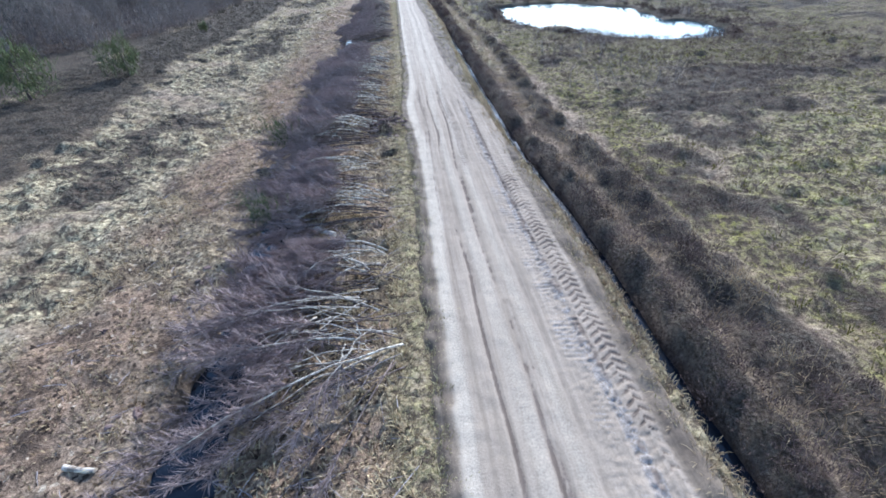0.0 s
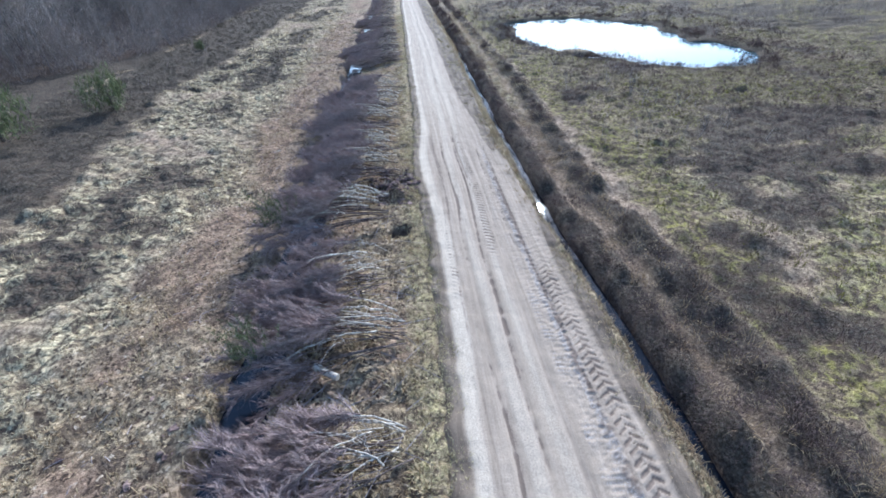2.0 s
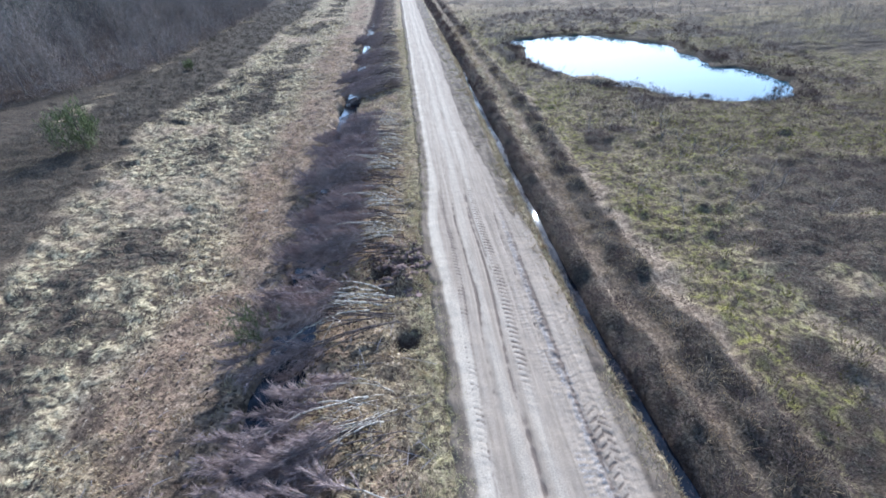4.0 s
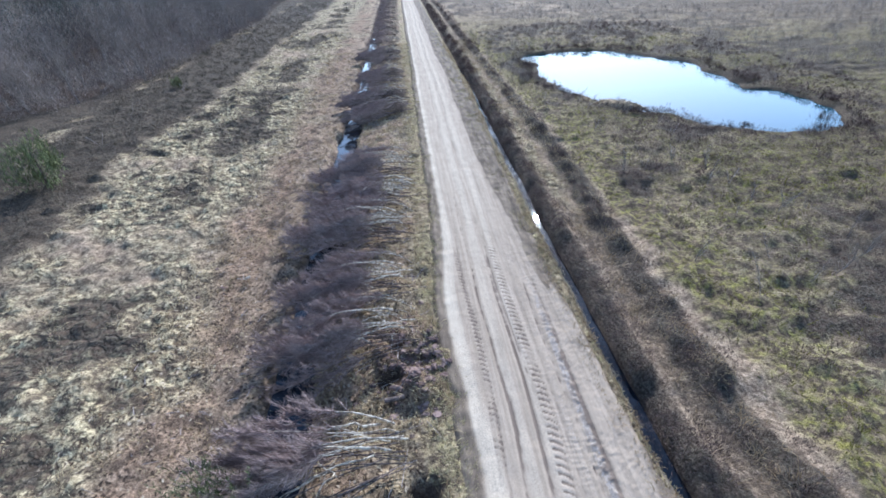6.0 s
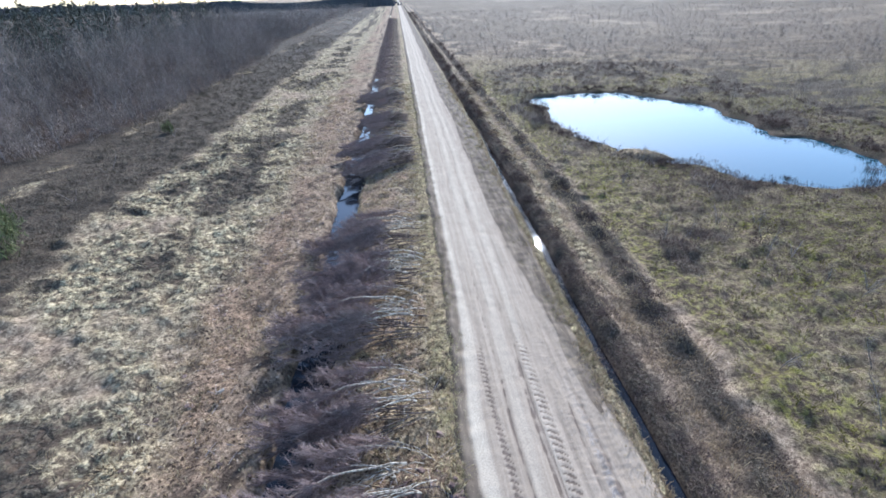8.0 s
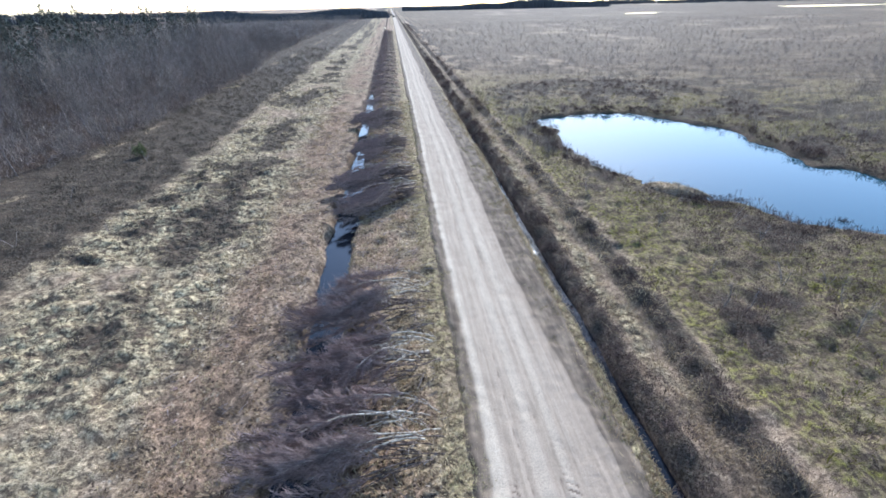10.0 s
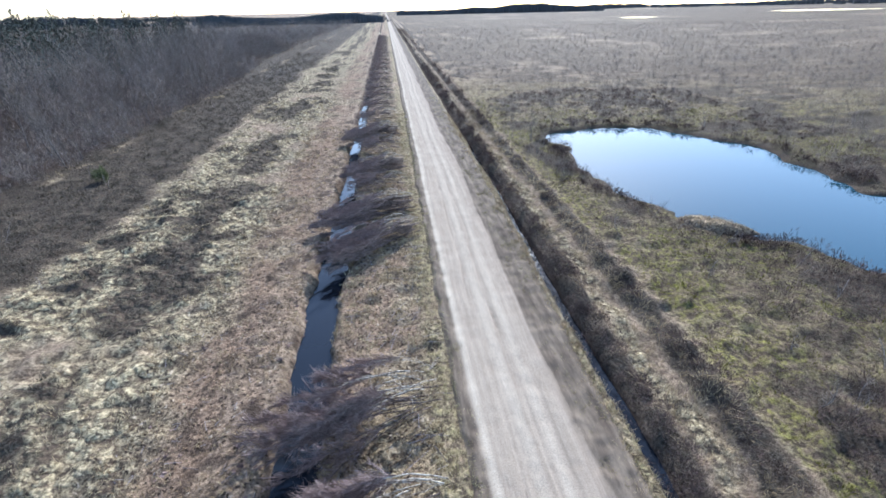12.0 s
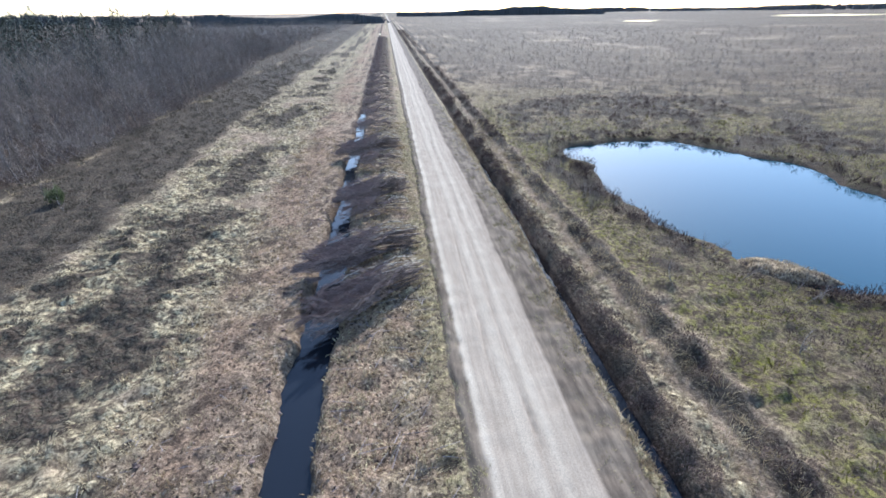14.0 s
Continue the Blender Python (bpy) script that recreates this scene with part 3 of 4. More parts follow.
def build_water():
    for name, mat, x0, x1, y0, y1, z, label in (
            ("water_1", DITCH_WATER, -5.6, -3.75, -40, 600, WATER_Z, "dark still water in a straight moorland ditch"),
            ("water_2", DITCH_WATER, -0.30, 0.30, -40, 600, WATER_Z + 0.02, "narrow dark water in the roadside ditch"),
            ("water_3", POND_WATER, 10.5, 33.0, 37.0, 73.0, POND_Z, "still pond reflecting the pale blue sky"),
            ("water_4", POND_WATER, 193, 222, 415, 437, 0.5, "distant strip of open water on the moor"),
            ("water_5", POND_WATER, 405, 540, 500, 560, 0.6, "distant strip of open water on the moor")):
        nx, ny = 8, 400 if z < POND_Z else 60
        gx, gy = np.meshgrid(np.linspace(x0, x1, nx), np.linspace(y0, y1, ny))
        if z > 0:
            cx, cy = (x0 + x1) / 2, (y0 + y1) / 2
            k = np.sqrt(np.clip(1 - ((gy - cy) / (y1 - y0) * 2) ** 2, 0.01, 1)) * (0.8 + 0.3 * fbm(gy, gy * 0, 6, 90, 2))
            gx = cx + (gx - cx) * k
        if name == "water_2":
            gx = gx + ditch_r(gy)
        me = mesh_from(name, np.stack([gx.ravel(), gy.ravel(), np.full(gx.size, z)], 1), grid_tris(nx, ny), mat)
        tagged(new(name, me), label, "water", kind="structure")


build_ground()
build_road()
build_water()


# ---- plants ----
def scatter(n, x0, x1, y0, y1, keep, thin=28.0):
    """About n places in the rectangle: fewer the farther along, kept by keep(x, y) between 0 and 1."""
    x = RNG.uniform(x0, x1, n)
    y = y0 + (y1 - y0) * RNG.uniform(0, 1, n)
    p = keep(x, y) * np.clip(thin / np.maximum(y, 1), 0.12, 1)
    ok = RNG.uniform(0, 1, n) < p
    return x[ok], y[ok]


def clumps(x, y, per, radius, length, width, splay, droop, tint, size_spread=0.35):
    """Clumps of blades: per blades at each place, fanned out from its middle. Returns vertices, triangles, tints."""
    n = len(x)
    size = np.repeat(np.clip(RNG.normal(1, size_spread, n), 0.4, 2.0), per)
    wide = np.repeat(np.clip(y / 36.0, 1, 2.5), per)            # coarser stems in the distance, where single ones are lost
    off = RNG.normal(0, 1, (n * per, 2)) * (radius * size)[:, None]
    cx, cy = np.repeat(x, per) + off[:, 0], np.repeat(y, per) + off[:, 1]
    base = np.stack([cx, cy, surface(cx, cy) - 0.02], 1)
    phi = 2 * math.pi * 1.5 * vnoise(x / 1.4, y / 1.4, 151) + RNG.normal(0, 1.6, n)
    comb = np.repeat(np.stack([np.cos(phi), np.sin(phi)], 1), per, 0) * 0.45
    lean = np.concatenate([off / radius * splay * 0.6 / size[:, None] + comb * splay + RNG.normal(0, 0.25, (n * per, 2)), np.ones((n * per, 1))], 1)
    lean /= np.linalg.norm(lean, axis=1, keepdims=True)
    v, t, k = blades(base, lean, length * size * RNG.uniform(0.6, 1.25, n * per), width * wide, droop)
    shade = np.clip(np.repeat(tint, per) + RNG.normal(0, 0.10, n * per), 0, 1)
    # blade roots get a darker tint: shade low in the clump, painted in
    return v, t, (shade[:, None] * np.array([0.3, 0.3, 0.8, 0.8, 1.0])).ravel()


def bushes(x, y, per, radius, tall, sprig, width, tint, size_spread=0.3):
    """Low bushes: per short sprigs spread through a dome at each place. Returns vertices, triangles, tints."""
    n = len(x)
    size = np.repeat(np.clip(RNG.normal(1, size_spread, n), 0.45, 1.8), per)
    wide = np.repeat(np.clip(y / 26.0, 1, 3.2), per)
    d = RNG.normal(0, 1, (n * per, 3))
    d /= np.linalg.norm(d, axis=1, keepdims=True)
    d[:, 2] = np.abs(d[:, 2])
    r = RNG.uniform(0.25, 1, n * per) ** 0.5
    px, py = np.repeat(x, per) + d[:, 0] * r * radius * size, np.repeat(y, per) + d[:, 1] * r * radius * size
    gz = height(np.repeat(x, per), np.repeat(y, per))
    base = np.stack([px, py, np.maximum(gz, height(px, py)) - 0.03 + d[:, 2] * r * tall * size * 0.8], 1)
    lean = d * [0.9, 0.9, 0.6] + RNG.normal(0, 0.35, (n * per, 3)) + [0, 0, 0.55]
    lean /= np.linalg.norm(lean, axis=1, keepdims=True)
    v, t, k = blades(base, lean, sprig * RNG.uniform(0.6, 1.3, n * per) * np.sqrt(size), width * wide, 0.1)
    # sprigs deep in the dome are tinted darker, the bush's inner shade as colour
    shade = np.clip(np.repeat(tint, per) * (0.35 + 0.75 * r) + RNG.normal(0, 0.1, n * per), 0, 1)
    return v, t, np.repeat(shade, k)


def stuff(name, parts, mat, label, category):
    vs, ts, tints, o = [], [], [], 0
    for v, t, c in parts:
        vs.append(v), ts.append(t + o), tints.append(c)
        o += len(v)
    me = mesh_from(name, np.concatenate(vs), np.concatenate(ts), mat, dict(tint=np.concatenate(tints)))
    return tagged(new(name, me), label, category, kind="stuff")


def plant_grass():
    # flattened dry grass of the cleared strip, pale tussocks beyond it
    def mown(x, y):
        m = masks(x, y)
        return (1 - m["peat"]) * (1 - m["heath"]) * (0.45 + 0.55 * step(-0.3, 0.4, fbm(x, y, 1.5, 101)))
    x, y = scatter(8000, -9.6, -5.25, 3, 75, mown)
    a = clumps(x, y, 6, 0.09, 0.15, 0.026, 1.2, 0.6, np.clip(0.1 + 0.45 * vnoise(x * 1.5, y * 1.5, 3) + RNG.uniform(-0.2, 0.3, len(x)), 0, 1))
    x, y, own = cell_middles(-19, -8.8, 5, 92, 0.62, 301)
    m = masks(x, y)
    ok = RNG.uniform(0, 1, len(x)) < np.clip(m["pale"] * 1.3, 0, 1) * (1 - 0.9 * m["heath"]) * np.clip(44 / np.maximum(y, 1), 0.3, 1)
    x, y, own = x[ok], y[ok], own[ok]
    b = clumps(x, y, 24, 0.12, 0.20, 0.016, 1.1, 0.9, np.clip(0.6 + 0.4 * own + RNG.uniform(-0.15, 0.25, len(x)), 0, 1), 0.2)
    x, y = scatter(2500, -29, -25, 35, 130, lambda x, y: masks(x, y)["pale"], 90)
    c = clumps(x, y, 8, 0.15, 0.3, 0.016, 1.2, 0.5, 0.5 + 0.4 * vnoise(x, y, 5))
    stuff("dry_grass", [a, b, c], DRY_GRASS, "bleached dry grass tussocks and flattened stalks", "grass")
    # the bank between ditch and track
    def bank(x, y):
        m = masks(x, y)
        return (1 - 0.8 * m["peat"]) * (0.35 + 0.65 * step(-0.4, 0.3, fbm(x, y, 0.9, 102, 2)))
    x, y = scatter(9000, -4.0, -0.35, 3, 80, bank)
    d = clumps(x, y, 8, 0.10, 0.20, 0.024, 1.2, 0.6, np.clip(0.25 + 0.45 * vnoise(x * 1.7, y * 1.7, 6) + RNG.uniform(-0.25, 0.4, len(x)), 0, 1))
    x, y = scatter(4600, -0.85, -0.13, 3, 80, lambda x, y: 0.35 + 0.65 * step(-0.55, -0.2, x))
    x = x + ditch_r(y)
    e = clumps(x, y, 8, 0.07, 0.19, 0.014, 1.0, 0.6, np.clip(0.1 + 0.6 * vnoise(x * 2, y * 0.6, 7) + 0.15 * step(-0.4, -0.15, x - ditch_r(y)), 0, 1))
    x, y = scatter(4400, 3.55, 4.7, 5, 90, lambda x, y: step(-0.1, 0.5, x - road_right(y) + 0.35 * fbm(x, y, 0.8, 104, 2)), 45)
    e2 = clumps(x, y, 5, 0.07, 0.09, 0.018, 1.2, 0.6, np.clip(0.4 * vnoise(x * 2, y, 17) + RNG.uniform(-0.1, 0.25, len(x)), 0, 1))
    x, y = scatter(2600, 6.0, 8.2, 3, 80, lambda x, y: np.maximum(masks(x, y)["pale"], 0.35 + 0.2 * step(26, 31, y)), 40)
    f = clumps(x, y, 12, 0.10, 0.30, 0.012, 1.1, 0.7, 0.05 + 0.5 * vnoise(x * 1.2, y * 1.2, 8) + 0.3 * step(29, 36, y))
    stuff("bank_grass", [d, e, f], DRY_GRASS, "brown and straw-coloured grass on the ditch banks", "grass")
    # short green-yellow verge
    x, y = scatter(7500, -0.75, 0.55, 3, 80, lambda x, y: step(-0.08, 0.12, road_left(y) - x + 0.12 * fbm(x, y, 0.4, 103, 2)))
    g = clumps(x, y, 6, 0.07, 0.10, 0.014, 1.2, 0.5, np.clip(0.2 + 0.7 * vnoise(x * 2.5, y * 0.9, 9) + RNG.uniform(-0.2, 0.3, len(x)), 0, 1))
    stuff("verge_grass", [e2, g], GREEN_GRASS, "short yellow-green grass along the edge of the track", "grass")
    # bog grass of the open moor
    def bog(x, y):
        m = masks(x, y)
        return (1 - m["heath"]) * step(0.6, 1.6, shore(x, y)) * (0.4 + 0.6 * m["moss"])
    x, y = scatter(13000, 8.6, 36, 4, 85, bog, 32)
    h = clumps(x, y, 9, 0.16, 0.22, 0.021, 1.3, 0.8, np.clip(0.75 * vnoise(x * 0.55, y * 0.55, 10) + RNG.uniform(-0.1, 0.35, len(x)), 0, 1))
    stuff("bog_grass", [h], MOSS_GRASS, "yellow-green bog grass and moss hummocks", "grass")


def plant_heather():
    x, y = scatter(900, 0.04, 1.0, 3, 130, lambda x, y: 0.55 + 0.45 * step(-0.4, 0.1, fbm(x, y, 1.2, 110, 2)), 34)
    x = x + ditch_r(y)
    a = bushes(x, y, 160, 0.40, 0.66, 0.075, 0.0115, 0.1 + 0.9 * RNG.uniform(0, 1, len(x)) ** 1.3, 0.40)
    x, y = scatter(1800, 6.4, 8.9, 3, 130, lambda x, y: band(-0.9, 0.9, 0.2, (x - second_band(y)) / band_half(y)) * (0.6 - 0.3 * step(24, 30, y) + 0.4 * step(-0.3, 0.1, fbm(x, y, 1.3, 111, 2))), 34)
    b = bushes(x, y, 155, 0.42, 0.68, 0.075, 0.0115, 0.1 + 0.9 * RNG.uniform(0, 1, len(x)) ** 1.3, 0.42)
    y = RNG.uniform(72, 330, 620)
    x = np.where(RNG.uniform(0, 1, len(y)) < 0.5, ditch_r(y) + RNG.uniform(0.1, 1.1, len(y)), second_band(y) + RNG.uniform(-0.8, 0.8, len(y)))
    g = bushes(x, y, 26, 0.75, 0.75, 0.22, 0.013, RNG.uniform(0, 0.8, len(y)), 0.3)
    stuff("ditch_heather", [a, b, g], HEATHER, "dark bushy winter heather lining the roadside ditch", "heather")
    x, y = scatter(6200, 9.0, 38, 4, 90, lambda x, y: step(0.3, 0.7, masks(x, y)["heath"]) * step(0.1, 0.5, shore(x, y)), 32)
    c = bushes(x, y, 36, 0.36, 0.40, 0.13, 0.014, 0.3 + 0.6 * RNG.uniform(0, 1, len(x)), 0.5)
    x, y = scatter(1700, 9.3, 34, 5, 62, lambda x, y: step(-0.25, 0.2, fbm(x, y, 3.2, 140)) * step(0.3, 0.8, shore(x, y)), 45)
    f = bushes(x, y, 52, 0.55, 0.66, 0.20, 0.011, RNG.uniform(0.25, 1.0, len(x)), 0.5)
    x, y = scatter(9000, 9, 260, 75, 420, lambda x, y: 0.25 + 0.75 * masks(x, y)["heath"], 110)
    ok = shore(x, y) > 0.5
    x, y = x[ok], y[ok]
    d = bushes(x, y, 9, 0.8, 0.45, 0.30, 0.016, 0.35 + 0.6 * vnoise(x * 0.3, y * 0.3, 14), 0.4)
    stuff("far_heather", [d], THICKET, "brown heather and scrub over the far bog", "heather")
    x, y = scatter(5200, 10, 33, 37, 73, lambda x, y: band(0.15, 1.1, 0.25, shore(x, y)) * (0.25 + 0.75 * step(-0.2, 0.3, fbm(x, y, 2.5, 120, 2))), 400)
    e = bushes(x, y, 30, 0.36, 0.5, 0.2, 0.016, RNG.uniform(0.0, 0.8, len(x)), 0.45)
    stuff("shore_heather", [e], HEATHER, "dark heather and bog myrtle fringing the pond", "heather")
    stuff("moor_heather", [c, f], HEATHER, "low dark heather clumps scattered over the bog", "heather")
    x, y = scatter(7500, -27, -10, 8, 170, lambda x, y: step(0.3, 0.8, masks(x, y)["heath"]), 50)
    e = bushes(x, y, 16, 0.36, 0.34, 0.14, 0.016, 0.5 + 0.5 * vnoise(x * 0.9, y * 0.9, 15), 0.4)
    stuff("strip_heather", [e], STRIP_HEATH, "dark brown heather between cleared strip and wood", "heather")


def part(name, me, parent, label=""):
    ob = new(name, me)
    ob.parent = parent
    return tagged(ob, label) if label else ob


def rand_dirs(n, axis, spread):
    d = np.asarray(axis, float) + RNG.normal(0, spread, (n, 3))
    return d / (np.linalg.norm(d, axis=1, keepdims=True) + 1e-9)


def bez(p0, p1, p2, t):
    t = t[:, None]
    return p0 * (1 - t) ** 2 + p1 * 2 * t * (1 - t) + p2 * t * t


def twiggery(p0, p1, p2, n_branch, n_twig, lb, lt, rb, rt, spread, rise, start=0.3):
    """Branches off the stems p0-p1-p2, and twigs off those. Returns vertices, triangles and tints."""
    i = RNG.integers(0, len(p0), n_branch)
    s = RNG.uniform(start, 0.98, n_branch)
    b0 = bez(p0[i], p1[i], p2[i], s)
    axis = p2[i] - p1[i]
    axis /= np.linalg.norm(axis, axis=1, keepdims=True) + 1e-9
    d = axis + RNG.normal(0, spread, (n_branch, 3)) + [0, 0, rise]
    d /= np.linalg.norm(d, axis=1, keepdims=True)
    ln = lb * RNG.uniform(0.45, 1.2, n_branch)[:, None] * (1.15 - 0.5 * s[:, None])
    b2 = b0 + d * ln
    v1, t1 = spikes(b0, b2, rb * 1.1)
    j = RNG.integers(0, n_branch, n_twig)
    c0 = b0[j] + (b2[j] - b0[j]) * RNG.uniform(0.15, 1, n_twig)[:, None]
    d2 = d[j] + RNG.normal(0, 0.15 + spread, (n_twig, 3)) + [0, 0, 0.12]
    d2 /= np.linalg.norm(d2, axis=1, keepdims=True)
    c2 = c0 + d2 * (lt * RNG.uniform(0.4, 1.2, n_twig))[:, None]
    v2, t2 = spikes(c0, c2, rt * 1.15)
    return [(v1, t1, np.full(len(v1), 0.35)), (v2, t2, np.clip(np.repeat(RNG.normal(0.5, 0.25, n_twig), 4), 0, 1))]


def joined(name, parts, mat):
    vs, ts, tints, o = [], [], [], 0
    for v, t, c in parts:
        vs.append(v), ts.append(t + o), tints.append(c)
        o += len(v)
    return mesh_from(name, np.concatenate(vs), np.concatenate(ts), mat, dict(tint=np.concatenate(tints)))


# ---- heaps of cut birch ----
def brush_pile(reach, width, n_stem, n_hidden, n_branch, n_twig, fan, pile_height, label, needles=False, cross=0, thick=1.0, splay=0.40, stem=1.0):
    """A heap of felled saplings: cut ends at the origin, tops lying towards -x over the ditch."""
    pile = tagged(new("brush_pile"), label, "brush pile", group="cut birch along the ditch")
    n = n_stem + n_hidden
    p0 = np.stack([RNG.uniform(-0.7, 0.35, n), RNG.uniform(-width, width, n), RNG.uniform(0.03, pile_height * 0.5, n)], 1)
    ang = RNG.normal(0, fan, n) + p0[:, 1] / width * fan * 0.5
    ang[:n_stem] += RNG.normal(0, 0.16, n_stem)
    ln = reach * RNG.uniform(0.68, 1.0, n)
    ln[:n_stem] *= RNG.uniform(0.5, 1.0, n_stem)
    if cross:
        ang[:cross] = RNG.uniform(-1.5, 1.5, cross)
        p0[:cross, 0] = RNG.uniform(-1.6, -0.2, cross)
        ln[:cross] *= RNG.uniform(0.3, 0.6, cross)
    p2 = p0 + np.stack([-np.cos(ang) * ln, np.sin(ang) * ln, RNG.uniform(-0.1, 0.25, n)], 1)
    p1 = (p0 + p2) / 2 + np.stack([RNG.normal(0, 0.12, n), RNG.normal(0, 0.16, n), RNG.uniform(0.1, 0.5, n) * pile_height], 1)
    # the topmost stems lie free on the heap
    up = np.linspace(0.45, 1.0, n_stem) * pile_height
    p0[:n_stem, 2] = 0.12 + 0.66 * up
    p1[:n_stem, 2] = 0.34 + 0.92 * up
    p2[:n_stem, 2] = 0.15 + 0.62 * up
    for k in range(n_stem):
        r = (0.0125 + 0.022 * RNG.uniform(0, 1) ** 2.6) * stem
        v, t, _ = tubes(p0[k:k + 1], p1[k:k + 1], p2[k:k + 1], r, r * 0.25, 9, 6)
        kink = RNG.normal(0, 0.022, (10, 3)) * [1, 1, 0.6]
        v = v + np.repeat(kink, 6, 0)
        part("stem", mesh_from("stem", v, t, BIRCH_BARK, smooth=True), pile, "pale birch stem with a sawn end" if k < 2 else "")
    for k in range(n_stem, n):
        v, t, _ = tubes(p0[k:k + 1], p1[k:k + 1], p2[k:k + 1], 0.019, 0.007, 4, 4)
        part("branch", mesh_from("branch", v, t, DARK_BARK, smooth=True), pile)
    brush = part("brushwood", joined("brushwood", twiggery(p0[n_stem // 2:], p1[n_stem // 2:], p2[n_stem // 2:], n_branch, n_twig, 0.70, 0.30, 0.0058 * thick, 0.0031 * thick, splay * 0.9, 0.24, 0.46), TWIGS),
                 pile, "fine purple-brown birch twigs")
    tagged(brush, kind="stuff")
    if needles:
        c = np.array([-reach * 0.80, -0.35, 0.80])
        b0 = c + RNG.normal(0, 0.22, (60, 3)) * [1.4, 1.4, 0.6]
        d = rand_dirs(60, (-0.6, 0, 0.3), 0.5)
        k = np.repeat(np.arange(60), 22)
        q0 = b0[k] + d[k] * RNG.uniform(0, 0.5, len(k))[:, None]
        v, t, m = blades(q0, rand_dirs(len(k), (0, 0, 0.4), 0.6), 0.11, 0.014, 0.1)
        part("green_branch", mesh_from("green_branch", v, t, FRESH_NEEDLES, dict(tint=np.repeat(RNG.uniform(0, 0.7, len(k)), m))), pile,
             "green needled pine branch")
    return pile


def build_piles():
    names = ("tangled heap of cut birch saplings with splayed white stems", "heap of cut birch tops lying across the ditch",
             "long heap of felled birch with pale cut ends", "dense bundle of birch brushwood reaching over the water",
             "heap of cut birch brushwood with a green pine branch", "low heap of birch brushwood beside the ditch")
    kinds = [brush_pile(4.9, 1.1, 34, 24, 700, 12000, 0.42, 0.95, names[0], cross=18, thick=1.9, stem=0.8, splay=0.40),
             brush_pile(3.6, 0.50, 19, 16, 660, 12500, 0.26, 0.95, names[1], cross=8, thick=1.9, stem=0.8, splay=0.30),
             brush_pile(4.7, 0.50, 20, 16, 680, 13500, 0.20, 1.05, names[2], cross=7, thick=1.9, stem=0.8, splay=0.28),
             brush_pile(5.0, 0.42, 12, 64, 1000, 15000, 0.085, 1.15, names[3], thick=2.3, splay=0.15, stem=0.7),
             brush_pile(4.1, 0.50, 19, 16, 640, 12500, 0.24, 0.95, names[4], needles=True, cross=7, thick=1.9, stem=0.8, splay=0.30),
             brush_pile(4.5, 0.45, 4, 16, 240, 2000, 0.13, 1.2, names[5], thick=2.4, splay=0.24, stem=0.8)]
    used = set()
    # kind, cut ends x and y, tips x and y, size
    near = [(0, -0.9, 7.5, -5.8, 6.8, 1.0), (1, -1.0, 9.8, -4.2, 9.2, 1.0), (4, -1.1, 13.3, -5.1, 13.1, 1.0), (2, -1.4, 16.0, -5.0, 14.9, 1.0),
            (4, -1.6, 19.8, -5.7, 19.0, 1.1), (2, -1.1, 23.8, -5.8, 22.9, 1.0), (2, -1.1, 26.4, -5.7, 25.5, 0.95), (2, -1.0, 30.0, -6.3, 29.5, 1.05),
            (1, -0.9, 33.1, -5.2, 31.6, 1.05), (2, -0.8, 36.7, -5.9, 35.1, 1.0), (3, -0.6, 48.7, -5.0, 45.4, 0.95), (3, -0.7, 51.9, -5.5, 49.2, 0.95),
            (3, -0.8, 59.8, -4.7, 57.2, 0.9), (3, -1.0, 70.2, -5.4, 67.4, 0.95)]
    far = [(5, -1.0, 56.5, -4.2, 55.2, 0.85), (5, -1.0, 65.5, -4.6, 63.8, 1.0)]
    y, gap = 77.5, 6.8
    while y < 245:
        far.append((5, -1.0 + RNG.normal(0, 0.12), y, -5.4 + RNG.normal(0, 0.2), y - 3.2, 1.05))
        y += gap * RNG.uniform(0.85, 1.15)
        gap *= 1.03
    reach = (4.9, 3.6, 4.7, 5.0, 4.1, 4.5)
    for kind, bx, by, tx, ty, s in near + far:
        ang = math.degrees(math.atan2(by - ty, bx - tx))
        m = pose(bx, by, 0.0, 0, 0, ang) @ Matrix.Diagonal(((math.hypot(bx - tx, by - ty) + (0.05 if kind == 3 else 0.5)) / (reach[kind] + 0.30), 0.92 * s, 1.2 * s, 1))
        if kind not in used:
            used.add(kind)
            kinds[kind].matrix_basis = m
        else:
            copy_thing(kinds[kind], m)


# ---- trees ----
def bare_tree(tall, n_branch, n_twig, label, spindly=1.0):
    tree = tagged(new("bare_birch"), label, "tree", group="bare birches at the wood's edge")
    n = RNG.integers(1, 3)
    p0 = np.stack([RNG.normal(0, 0.12, n), RNG.normal(0, 0.12, n), np.full(n, -0.25)], 1)
    p2 = p0 + np.stack([RNG.normal(0, 0.5, n), RNG.normal(0, 0.5, n), tall * RNG.uniform(0.85, 1, n)], 1)
    p1 = (p0 + p2) / 2 + RNG.normal(0, 0.2, (n, 3)) * [1, 1, 0.2]
    v, t, _ = tubes(p0, p1, p2, 0.06 * spindly, 0.012, 6, 5)
    part("trunk", mesh_from("trunk", v, t, GREY_BARK, smooth=True), tree)
    part("crown", joined("crown", twiggery(p0, p1, p2, n_branch, n_twig, tall * 0.28, tall * 0.14, 0.015 * spindly, 0.0085 * spindly, 0.55, 0.35, 0.18), THICKET), tree)
    return tree


